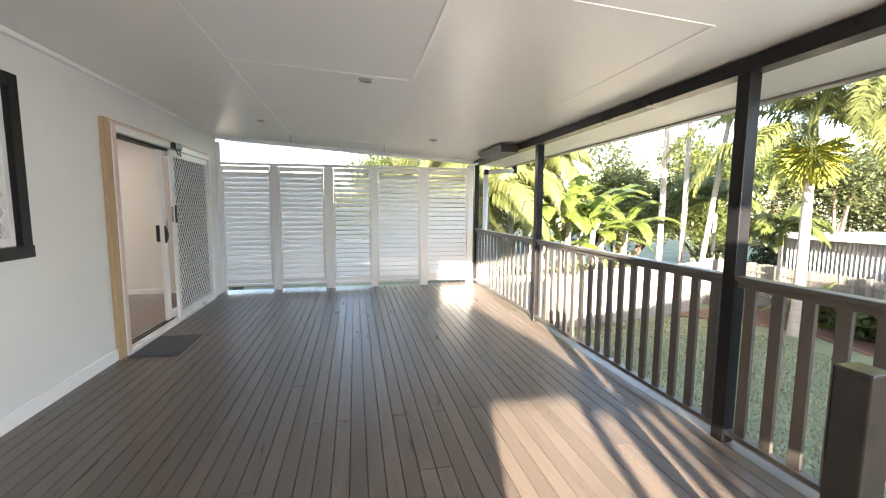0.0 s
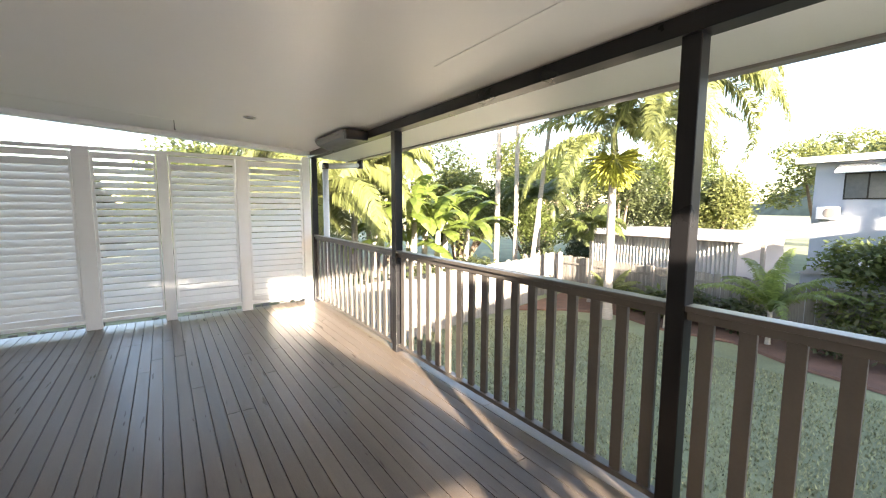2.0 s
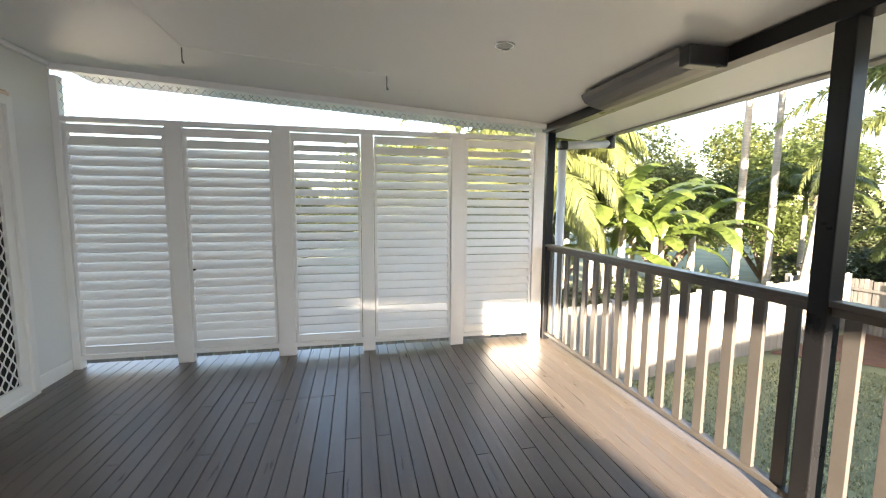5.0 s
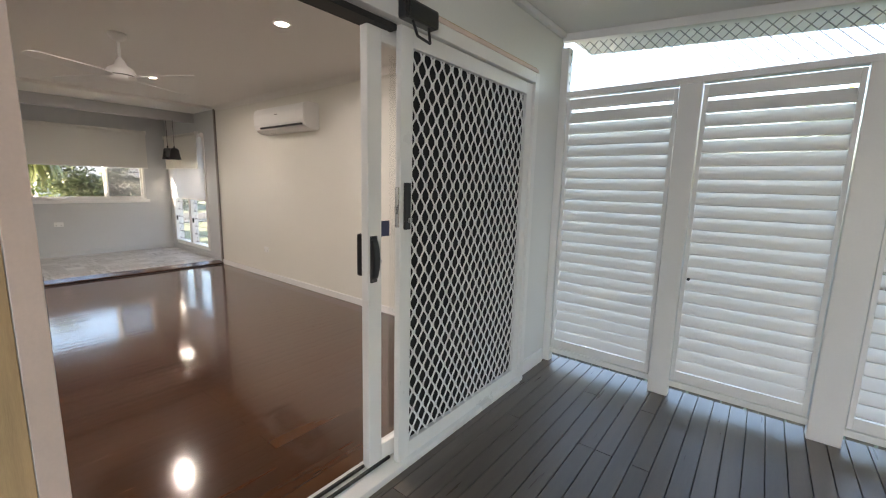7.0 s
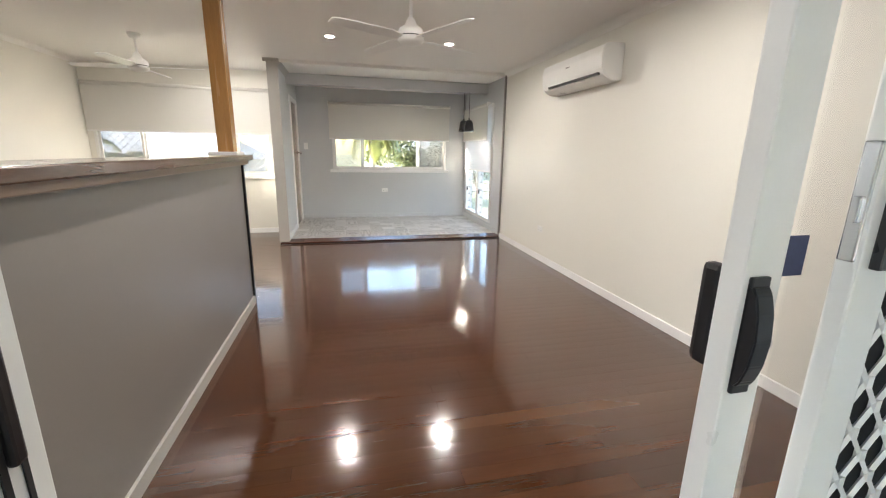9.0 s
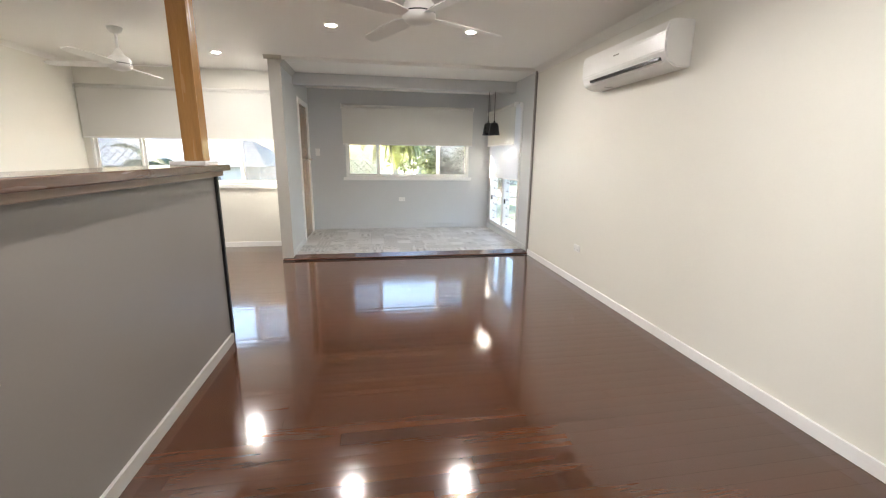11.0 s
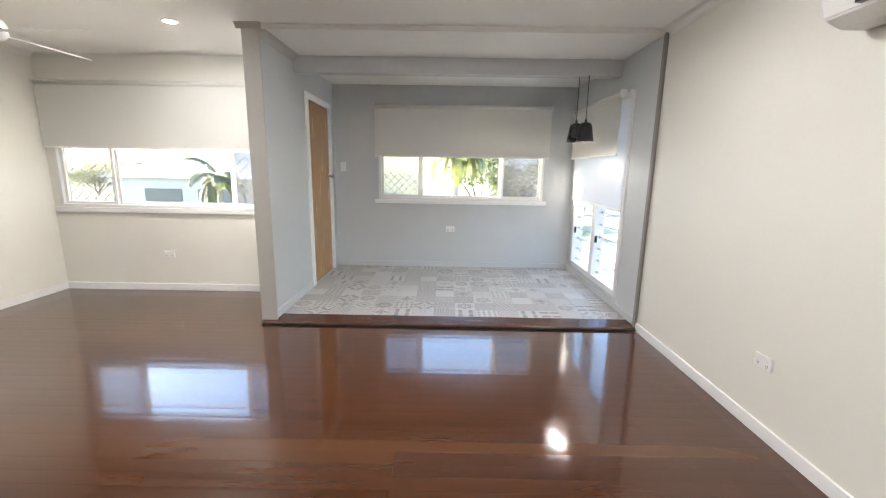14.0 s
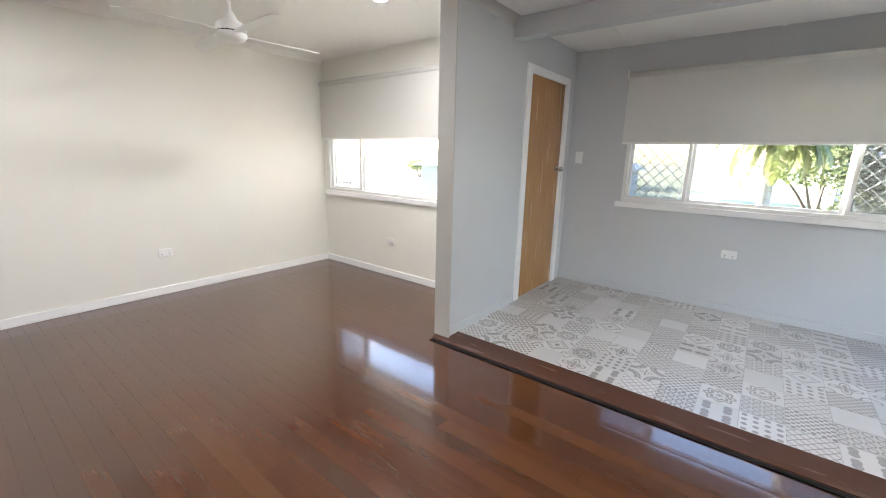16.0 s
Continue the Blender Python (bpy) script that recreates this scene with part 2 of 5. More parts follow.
# ---- builders ----
def box(bm, x0, x1, y0, y1, z0, z1, bevel=0.0):
    r = bmesh.ops.create_cube(bm, size=1.0, matrix=Matrix.Translation(((x0 + x1) / 2, (y0 + y1) / 2, (z0 + z1) / 2)) @ Matrix.Diagonal((abs(x1 - x0), abs(y1 - y0), abs(z1 - z0), 1)))
    if bevel:
        es = list({e for v in r["verts"] for e in v.link_edges})
        bmesh.ops.bevel(bm, geom=es, offset=bevel, segments=2, affect="EDGES", profile=0.6)
    return bm


def boxes(*dims, bevel=0.0):
    bm = bmesh.new()
    for d in dims:
        box(bm, *d, bevel=bevel)
    return bm


def tube(bm, a, b, r0, r1=None, seg=12, caps=True):
    a, b = Vector(a), Vector(b)
    d = b - a
    m = Matrix.Translation((a + b) / 2) @ d.to_track_quat("Z", "Y").to_matrix().to_4x4()
    bmesh.ops.create_cone(bm, cap_ends=caps, segments=seg, radius1=r0, radius2=r0 if r1 is None else r1, depth=d.length, matrix=m)
    return bm


def lathe(bm, profile, centre, seg=24):
    """Turn (radius, z) pairs round the z axis at centre."""
    rings = []
    for r, z in profile:
        rings.append([bm.verts.new((centre[0] + r * math.cos(2 * math.pi * i / seg), centre[1] + r * math.sin(2 * math.pi * i / seg), centre[2] + z)) for i in range(seg)])
    for a, b in zip(rings, rings[1:]):
        for i in range(seg):
            bm.faces.new((a[i], a[(i + 1) % seg], b[(i + 1) % seg], b[i]))
    return bm


def finish(bm, name, mat, smooth=False):
    bmesh.ops.recalc_face_normals(bm, faces=bm.faces)
    me = bpy.data.meshes.new(name)
    bm.to_mesh(me)
    bm.free()
    me.materials.append(mat)
    if smooth:
        for p in me.polygons:
            p.use_smooth = True
    return me


def part(name, bm, mat, parent, label="", smooth=False):
    ob = new(name, finish(bm, name, mat, smooth))
    ob.parent = parent
    if label:
        tagged(ob, label)
    return ob


def thing(name, label, category, group="", kind="", at=(0, 0, 0)):
    ob = new(name)
    ob.location = at
    ob.empty_display_size = 0.1
    return tagged(ob, label, category, group, kind)


def solid(name, bm, mat, label, category, group="", kind="structure", smooth=False):
    return tagged(new(name, finish(bm, name, mat, smooth)), label, category, group, kind)


def wall_with_holes(bm, axis, a0, a1, u0, u1, z0, z1, holes):
    """A wall between a0 and a1 on its thin axis, from u0 to u1 and z0 to z1, with rectangular openings (u0, u1, z0, z1) through it."""
    us = sorted({u0, u1, *[h[0] for h in holes], *[h[1] for h in holes]})
    zs = sorted({z0, z1, *[h[2] for h in holes], *[h[3] for h in holes]})
    for i in range(len(us) - 1):
        j = 0
        while j < len(zs) - 1:
            def open_at(k):
                um, zm = (us[i] + us[i + 1]) / 2, (zs[k] + zs[k + 1]) / 2
                return any(h[0] < um < h[1] and h[2] < zm < h[3] for h in holes)
            if open_at(j):
                j += 1
                continue
            k = j
            while k + 1 < len(zs) - 1 and not open_at(k + 1):
                k += 1
            if axis == "x":
                box(bm, a0, a1, us[i], us[i + 1], zs[j], zs[k + 1])
            else:
                box(bm, us[i], us[i + 1], a0, a1, zs[j], zs[k + 1])
            j = k + 1
    return bm


def ceil_z(x):
    """The verandah ceiling falls towards the garden."""
    return 2.50 - 0.0640 * (x + 1.9)

# ---- the large structure ----
DK_W, DK_E, DK_S, DK_N = -1.90, 2.50, -2.2, 7.12
FL, CL, ALC = 0.03, 2.50, 0.075
WALL_A, WALL_S, BACK_A, BACK_B, NIB_X = 7.01, 1.08, -9.57, -8.42, -7.49

bm = wall_with_holes(bmesh.new(), "x", -2.02, -1.90, DK_S, 7.13, -1.9, 2.75, [(4.188, 6.66, 0.0, 2.12), (2.2, 3.16, 1.11, 2.16)])
wall_deck = solid("wall_deck", bm, M_HOUSE, "pale grey painted sheeted house wall along the verandah", "wall")
# its living side
bm = wall_with_holes(bmesh.new(), "x", -2.03, -2.021, 3.79, WALL_A, FL, CL, [(4.188, 6.66, 0.0, 2.12)])
solid("wall_lining", bm, M_CREAM, "cream painted lining round the sliding door", "wall")
bm = wall_with_holes(bmesh.new(), "y", WALL_A, 7.13, -7.49, -2.02, -1.9, 2.75, [])
solid("wall_north", bm, M_CREAM, "long cream painted living room wall", "wall")
bm = wall_with_holes(bmesh.new(), "y", 6.99, 7.13, BACK_A - 0.12, -7.492, -1.9, 2.75, [(-9.40, -7.90, 0.19, 2.12)])
solid("wall_alcove_side", bm, M_GREY, "blue grey alcove wall with a tall louvre window", "wall")
bm = wall_with_holes(bmesh.new(), "x", BACK_A - 0.12, BACK_A, 3.69, 6.99, -1.9, 2.75, [(4.40, 6.60, 1.0, 2.18)])
solid("wall_alcove_back", bm, M_GREY, "blue grey alcove wall under a wide window", "wall")
bm = wall_with_holes(bmesh.new(), "y", 3.69, 3.81, BACK_A, NIB_X - 0.012, -1.9, 2.75, [(-9.36, -8.57, ALC, 2.13)])
solid("wall_nib", bm, M_GREY, "blue grey wall between alcove and living room", "wall")
solid("trim_nib_end", boxes((NIB_X - 0.012, NIB_X, 3.68, 3.82, FL + 0.03, CL - 0.03), bevel=0.003), M_NIB, "stone grey end board of the dividing wall", "trim")
bm = wall_with_holes(bmesh.new(), "x", BACK_B - 0.12, BACK_B, 0.96, 3.69, -1.9, 2.75, [(1.16, 3.55, 0.95, 2.18)])
solid("wall_living_back", bm, M_CREAM, "cream painted wall under a wide living room window", "wall")
bm = wall_with_holes(bmesh.new(), "y", 0.96, WALL_S, BACK_B, -2.02, -1.9, 2.75, [])
solid("wall_south", bm, M_CREAM, "cream painted living room side wall", "wall")
solid("wall_lining_south", boxes((-2.03, -2.021, WALL_S, 3.66, FL, CL)), M_CREAM, "cream painted inner lining", "wall")
# ceilings
bm = boxes((-7.49, -2.02, WALL_S, WALL_A, CL, CL + 0.1), (BACK_B, -7.49, WALL_S, 3.69, CL, CL + 0.1))
solid("ceiling", bm, M_INCEIL, "flat white painted living room ceiling", "ceiling")
bm = boxes((BACK_A, -7.49, 3.81, 6.99, 2.46, 2.6))
box(bm, -7.50, -7.485, 3.81, 7.01, 2.475, CL + 0.002)
for y in (4.35, 5.45, 6.4):
    box(bm, BACK_A, -8.36, y - 0.012, y + 0.012, 2.453, 2.461)
solid("ceiling_alcove", bm, M_INCEIL, "pale alcove ceiling with cover strips", "ceiling")
solid("beam_alcove", boxes((-8.36, -8.24, 3.81, 6.99, 2.31, 2.462), bevel=0.004), M_GREY, "grey painted beam across the alcove ceiling", "beam")
# verandah ceiling, sloped, with cover battens
bm = bmesh.new()
x0, x1 = -1.9, 3.14
vs = [bm.verts.new(p) for p in ((x0, DK_S, ceil_z(x0)), (x1, DK_S, ceil_z(x1)), (x1, 7.7, ceil_z(x1)), (x0, 7.7, ceil_z(x0)))]
ws = [bm.verts.new(v.co + Vector((0, 0, 0.09))) for v in vs]
bm.faces.new(vs), bm.faces.new(ws)
for i in range(4):
    bm.faces.new((vs[i], vs[(i + 1) % 4], ws[(i + 1) % 4], ws[i]))
def batten(p, q, w=0.020):
    p, q = Vector((*p, ceil_z(p[0]) - 0.0005)), Vector((*q, ceil_z(q[0]) - 0.0005))
    d = (q - p)
    m = Matrix.Translation((p + q) / 2) @ d.to_track_quat("X", "Z").to_matrix().to_4x4() @ Matrix.Diagonal((d.length, w, 0.006, 1))
    bmesh.ops.create_cube(bm, size=1, matrix=m)
for p, q in (((-0.63, DK_S), (-0.63, 3.15)), ((-0.64, 3.24), (-0.66, 6.3)), ((0.67, DK_S), (0.67, 3.03)), ((-0.63, 3.19), (0.64, 3.13)), ((-1.86, 4.74), (-0.65, 4.70)), ((1.91, 1.70), (1.91, 3.15)), ((-0.66, 6.3), (0.68, 6.3)), ((1.15, 1.72), (1.91, 1.70))):
    batten(p, q)
solid("ceiling_verandah", bm, M_CEIL, "glossy off-white sheeted verandah ceiling with cover strips", "ceiling")
solid("trim_ceiling_wall", boxes((-1.9, -1.862, DK_S, 7.08, 2.458, 2.496), bevel=0.010), M_WHITE, "white quad moulding along wall and ceiling", "trim")
solid("roof_verandah", boxes((-10.2, 3.05, DK_S - 0.2, 7.7, 2.78, 2.84)), M_ROOF, "light metal sheet roof", "roof")
solid("baseboard_deck", boxes((-1.9, -1.882, DK_S, 4.084, 0.0, 0.105), (-1.9, -1.882, 6.70, 7.06, 0.0, 0.105), bevel=0.003), M_WHITE, "white baseboard along the verandah wall", "baseboard")
# baseboards and cornices indoors
SK = 0.075
solid("baseboard_north", boxes((-7.46, -2.04, WALL_A - 0.016, WALL_A, FL, FL + SK), bevel=0.003), M_WHITE, "white painted baseboard", "baseboard")
solid("baseboard_living", boxes((BACK_B, BACK_B + 0.016, WALL_S, 3.69, FL, FL + SK), (BACK_B + 0.016, -2.04, WALL_S, WALL_S + 0.016, FL, FL + SK), bevel=0.003), M_WHITE, "white painted baseboard", "baseboard")
solid("baseboard_alcove", boxes((BACK_A, BACK_A + 0.014, 3.81, 6.99, ALC, ALC + 0.07), (BACK_A + 0.014, -7.50, 6.976, 6.99, ALC, ALC + 0.07), (-8.49, -7.50, 3.81, 3.824, ALC, ALC + 0.07), bevel=0.003), M_GREY, "grey painted low baseboard", "baseboard")
def cove(bm, p, q, inward, s=0.06):
    """A cove moulding from p to q under the ceiling, against the wall, with inward the way into the room."""
    p, q, w = Vector(p), Vector(q), Vector(inward)
    prof = [(0, 0), (0, -s), (0.25 * s, -0.62 * s), (0.62 * s, -0.25 * s), (s, 0)]
    a = [bm.verts.new(p + w * u + Vector((0, 0, v))) for u, v in prof]
    b = [bm.verts.new(q + w * u + Vector((0, 0, v))) for u, v in prof]
    for i in range(5):
        bm.faces.new((a[i], a[(i + 1) % 5], b[(i + 1) % 5], b[i]))
    bm.faces.new(a), bm.faces.new(b)
bm = bmesh.new()
cove(bm, (-7.49, WALL_A, CL), (-2.03, WALL_A, CL), (0, -1, 0))
cove(bm, (BACK_B, WALL_S, CL), (-2.03, WALL_S, CL), (0, 1, 0), 0.05)
cove(bm, (BACK_B, WALL_S, CL), (BACK_B, 3.69, CL), (1, 0, 0), 0.012)
solid("cornice", bm, M_INCEIL, "white cove cornice along the living room walls", "cornice")
bm = bmesh.new()
cove(bm, (-8.24, 3.81, 2.46), (-7.49, 3.81, 2.46), (0, 1, 0), 0.06)
cove(bm, (-7.49, 3.64, CL), (-7.49, 3.84, CL), (1, 0, 0), 0.04)
solid("cornice_nib", bm, M_NIB, "stone grey cove cornice on the dividing wall", "cornice")
solid("trim_corner", boxes((-7.505, -7.46, 6.985, 7.008, FL, CL - 0.03), bevel=0.006), M_HALF, "dark grey corner strip at the alcove opening", "trim")
# half wall with cap and timber post
half = thing("wall_half", "mid grey half-height wall with a dark timber cap", "half wall", kind="structure")
part("panel", boxes((-5.085, -2.03, 3.69, 3.815, FL, 1.235)), M_HALF, half)
part("edge_strip", boxes((-5.115, -5.085, 3.68, 3.832, FL, 1.235), bevel=0.004), M_CHAR, half, "dark end strip")
part("cap", boxes((-5.185, -2.03, 3.62, 3.895, 1.262, 1.305), bevel=0.006), M_DARKWOOD, half, "dark timber cap")
part("cap_mould", boxes((-5.145, -2.03, 3.65, 3.858, 1.228, 1.262), bevel=0.004), M_MOULD, half, "pale stained moulding under the cap")
part("skirting", boxes((-5.084, -2.03, 3.8155, 3.832, FL, FL + 0.072), bevel=0.003), M_NIB, half, "grey painted skirting")
post = thing("timber_post", "square varnished timber post on the half wall cap", "post", kind="structure")
part("shaft", boxes((-5.13, -5.015, 3.675, 3.79, 1.327, CL), bevel=0.004), M_VARN, post)
part("base_plate", boxes((-5.11, -4.89, 3.64, 3.845, 1.305, 1.327), bevel=0.004), M_WHITE, post, "white base block")

# ---- openings ----
def pane(name, parent, dims, mat=M_GLASS):
    ob = part(name, boxes(dims), mat, parent)
    ob.visible_shadow = False
    return ob


def grille(bm, axis, a, u0, u1, z0, z1, pu, pz, r, flat=1.0):
    """Diamond lattice of thin bars in the plane axis = a, clipped to the rectangle."""
    k = pz / pu
    n0 = int((u1 - u0) / pu) + 2
    rows = int((z1 - z0) / pz) + n0 + 3
    for s in (1, -1):
        for i in range(-rows, rows + n0):
            c = z0 + i * pz
            ua, ub = u0, u1
            za, zb = c, c + s * k * (u1 - u0)
            lo, hi = 0.0, 1.0
            dz = zb - za
            for bound, sign in ((z0, 1), (z1, -1)):
                fa, fb = sign * (za - bound), sign * (zb - bound)
                if fa < 0 and fb < 0:
                    lo = 2
                elif fa < 0:
                    lo = max(lo, fa / (fa - fb))
                elif fb < 0:
                    hi = min(hi, fa / (fa - fb))
            if hi - lo < 0.003:
                continue
            p = [(ua + (ub - ua) * t, za + dz * t) for t in (lo, hi)]
            if axis == "x":
                tube(bm, (a, p[0][0], p[0][1]), (a, p[1][0], p[1][1]), r, seg=4, caps=False)
            else:
                tube(bm, (p[0][0], a, p[0][1]), (p[1][0], a, p[1][1]), r, seg=4, caps=False)
    return bm


# sliding door to the verandah, half open
door = thing("door_1", "half-open white aluminium sliding glass door with diamond security screen", "sliding door", kind="structure")
part("frame", boxes((-2.02, -1.852, 4.188, 4.243, 0.0, 2.12), (-2.02, -1.852, 6.61, 6.665, 0.0, 2.12), (-2.02, -1.852, 4.215, 6.61, 2.055, 2.12), (-2.02, -1.845, 4.215, 6.61, 0.0, 0.035), bevel=0.004), M_ALU, door)
part("head_track", boxes((-1.99, -1.90, 4.216, 5.40, 2.03, 2.054), (-1.985, -1.975, 4.216, 6.6, 0.036, 0.05), (-1.94, -1.93, 4.216, 5.4, 0.036, 0.05)), M_SEAL, door, "black track and seals")
part("jamb_seal", boxes((-1.915, -1.905, 4.2435, 4.246, 0.04, 2.03), (-1.955, -1.945, 4.2435, 4.2465, 0.04, 2.03), (-1.985, -1.977, 4.2435, 4.246, 0.04, 2.03)), M_SEAL, door, "black jamb seals")
part("jamb_lock", boxes((-1.976, -1.956, 4.2435, 4.256, 0.975, 1.155), bevel=0.005), M_BLACK, door, "black jamb lock plate")
trim = part("timber_trim", boxes((-1.899, -1.862, 4.085, 4.187, 0.0, 2.155), (-1.8985, -1.866, 4.187, 6.64, 2.121, 2.155), bevel=0.002), M_PINE, door, "unpainted pine surround")
part("pink_primer", boxes((-1.8525, -1.848, 4.189, 4.242, 0.0, 2.118), (-1.864, -1.85, 4.155, 6.64, 2.1205, 2.142), bevel=0.002), material("pink timber primer", (0.72, 0.58, 0.52), 0.6, dark=0.9), door, "pale pink primed strip")
leaf = part("sliding_leaf", boxes((-1.985, -1.94, 5.272, 5.352, 0.04, 2.05), (-1.985, -1.94, 6.53, 6.60, 0.04, 2.05), (-1.985, -1.94, 5.352, 6.53, 1.98, 2.05), (-1.985, -1.94, 5.352, 6.53, 0.04, 0.13), bevel=0.005), M_ALU, door)
g = pane("glass", door, (-1.966, -1.960, 5.34, 6.535, 0.12, 1.985))
bm = bmesh.new()
prof = [(-1.940, -0.004), (-1.930, 0.0), (-1.922, 0.012), (-1.913, 0.045), (-1.909, 0.09), (-1.913, 0.135), (-1.922, 0.168), (-1.930, 0.180), (-1.940, 0.184)]
for y0, y1 in ((5.282, 5.318),):
    a = [bm.verts.new((x, y0, 0.97 + z)) for x, z in prof]
    b = [bm.verts.new((x, y1, 0.97 + z)) for x, z in prof]
    bm.faces.new(a), bm.faces.new(b)
    for i in range(9):
        bm.faces.new((a[i], a[(i + 1) % 9], b[(i + 1) % 9], b[i]))
bmesh.ops.bevel(bm, geom=bm.edges[:], offset=0.003, segments=2, affect="EDGES")
box(bm, -1.940, -1.932, 5.282, 5.320, 0.955, 1.165, bevel=0.003)
part("pull_handle", bm, M_BLACK, door, "black moulded pull handle")
part("inner_handle", boxes((-2.03, -1.986, 5.280, 5.308, 0.975, 1.17), bevel=0.012), M_BLACK, door, "black inner handle")
part("key_lock", tube(bmesh.new(), (-1.935, 5.325, 1.05), (-1.922, 5.325, 1.05), 0.012), M_CHROME, door, "chrome key cylinder")
part("glass_sticker", boxes((-1.9595, -1.9585, 5.356, 5.418, 1.155, 1.226)), material("navy sticker", (0.035, 0.05, 0.12), 0.5, dark=0.6, scale=20), door, "small navy safety sticker")
scr = part("screen_leaf", boxes((-1.905, -1.872, 5.40, 5.475, 0.035, 2.05), (-1.905, -1.872, 6.535, 6.61, 0.035, 2.05), (-1.905, -1.872, 5.475, 6.535, 1.975, 2.05), (-1.905, -1.872, 5.475, 6.535, 0.035, 0.115), bevel=0.004), M_ALU, door, "white screen door frame")
part("diamond_grille", grille(bmesh.new(), "x", -1.884, 5.475, 6.535, 0.115, 1.975, 0.072, 0.102, 0.0054), M_ALU, door, "white diamond security grille")
knots = bmesh.new()
for i in range(16):
    for j in range(20):
        for o in (0, 1):
            u, z = 5.475 + (i + 0.5 * o) * 0.072, 0.115 + (j + 0.5 * o) * 0.102
            if u < 6.53 and z < 1.97:
                box(knots, -1.889, -1.878, u - 0.007, u + 0.007, z - 0.011, z + 0.011)
part("grille_knots", knots, M_ALU, door, "pressed joints of the grille")
part("fly_mesh", boxes((-1.8965, -1.8955, 5.47, 6.54, 0.11, 1.98)), M_MESH, door, "black fly mesh")
part("screen_lock", boxes((-1.873, -1.858, 5.42, 5.455, 1.19, 1.40), bevel=0.004), M_BLACK, door, "black screen lock")
part("screen_latch", boxes((-1.872, -1.845, 5.43, 5.452, 1.22, 1.245), (-1.900, -1.877, 5.394, 5.4005, 1.20, 1.38), (-1.895, -1.882, 5.386, 5.395, 1.26, 1.30), bevel=0.003), M_CHROME, door, "chrome latch")

sensor = thing("sensor_light", "black box with a wire loop on the door head", "door closer")
part("body", boxes((-1.862, -1.80, 5.36, 5.56, 2.055, 2.13), bevel=0.012), M_BLACK, sensor)
bm = bmesh.new()
loop = [(-1.82, 5.41, 2.058), (-1.80, 5.42, 1.995), (-1.80, 5.50, 1.985), (-1.82, 5.51, 2.058)]
for a, b in zip(loop, loop[1:]):
    tube(bm, a, b, 0.006, seg=8)
part("wire_loop", bm, M_BLACK, sensor)

# bedroom window on the verandah
win = thing("window_1", "white sash window with diamond grille in a charcoal frame", "window", kind="structure")
part("outer_frame", boxes((-1.915, -1.868, 3.115, 3.20, 1.05, 2.22), (-1.915, -1.868, 2.13, 2.22, 1.05, 2.22), (-1.915, -1.868, 2.22, 3.115, 2.13, 2.22), (-1.915, -1.862, 2.10, 3.205, 1.05, 1.13), bevel=0.004), M_CHAR, win, "charcoal painted timber frame")
part("sash", boxes((-1.96, -1.905, 3.075, 3.135, 1.13, 2.13), (-1.96, -1.905, 2.22, 2.28, 1.13, 2.13), (-1.96, -1.905, 2.28, 3.075, 2.07, 2.13), (-1.96, -1.905, 2.28, 3.075, 1.13, 1.19), bevel=0.004), M_ALU, win)
pane("pane", win, (-1.955, -1.95, 2.28, 3.075, 1.19, 2.07))
part("diamond_grille", grille(bmesh.new(), "x", -1.915, 2.28, 3.075, 1.19, 2.07, 0.075, 0.105, 0.005), M_ALU, win)
# dark sheet in place of a room, its shade put into the colour
part("backing", boxes((-2.01, -2.0, 2.22, 3.135, 1.13, 2.13)), material("dark room behind", (0.10, 0.10, 0.09), 0.8), win, "dark sheet standing in for the unlit room")

def slider_window(name, axis_x, y0, y1, z0, z1, mull, label):
    w = thing(name, label, "window", kind="structure")
    x = axis_x
    part("frame", boxes((x - 0.10, x + 0.012, y0, y0 + 0.035, z0, z1), (x - 0.10, x + 0.012, y1 - 0.035, y1, z0, z1), (x - 0.10, x + 0.012, y0 + 0.035, y1 - 0.035, z1 - 0.035, z1), (x - 0.10, x + 0.012, y0 + 0.035, y1 - 0.035, z0, z0 + 0.03), bevel=0.003), M_ALU, w)
    part("sill", boxes((x + 0.0005, x + 0.035, y0 - 0.05, y1 + 0.05, z0 - 0.055, z0 - 0.002), bevel=0.004), M_WHITE, w, "white painted sill")
    cuts = [y0 + 0.035, *mull, y1 - 0.035]
    for i, (a, b) in enumerate(zip(cuts, cuts[1:])):
        dx = -0.045 if i == 1 else -0.02
        part("sash", boxes((x + dx - 0.022, x + dx, a, a + 0.03, z0 + 0.03, z1 - 0.035), (x + dx - 0.022, x + dx, b - 0.03, b, z0 + 0.03, z1 - 0.035), (x + dx - 0.022, x + dx, a + 0.03, b - 0.03, z0 + 0.03, z0 + 0.055), bevel=0.002), M_ALU, w)
        pane("pane", w, (x + dx - 0.014, x + dx - 0.009, a + 0.03, b - 0.03, z0 + 0.055, z1 - 0.035))
        if i != 1:
            part("diamond_grille", grille(bmesh.new(), "x", x - 0.085, a + 0.01, b - 0.01, z0 + 0.03, z1 - 0.04, 0.105, 0.105, 0.0045), M_ALU, w)
            part("fly_screen", boxes((x - 0.0715, x - 0.0705, a + 0.01, b - 0.01, z0 + 0.03, z1 - 0.04)), M_SCREEN, w, "grey see-through fly screen")
    return w


slider_window("window_2", BACK_A, 4.40, 6.60, 1.0, 2.18, (4.96, 6.04), "white aluminium sliding window with diamond grilles above tiled alcove")
slider_window("window_3", BACK_B, 1.16, 3.55, 0.95, 2.18, (1.76, 3.02), "wide white aluminium sliding window with diamond grilles")


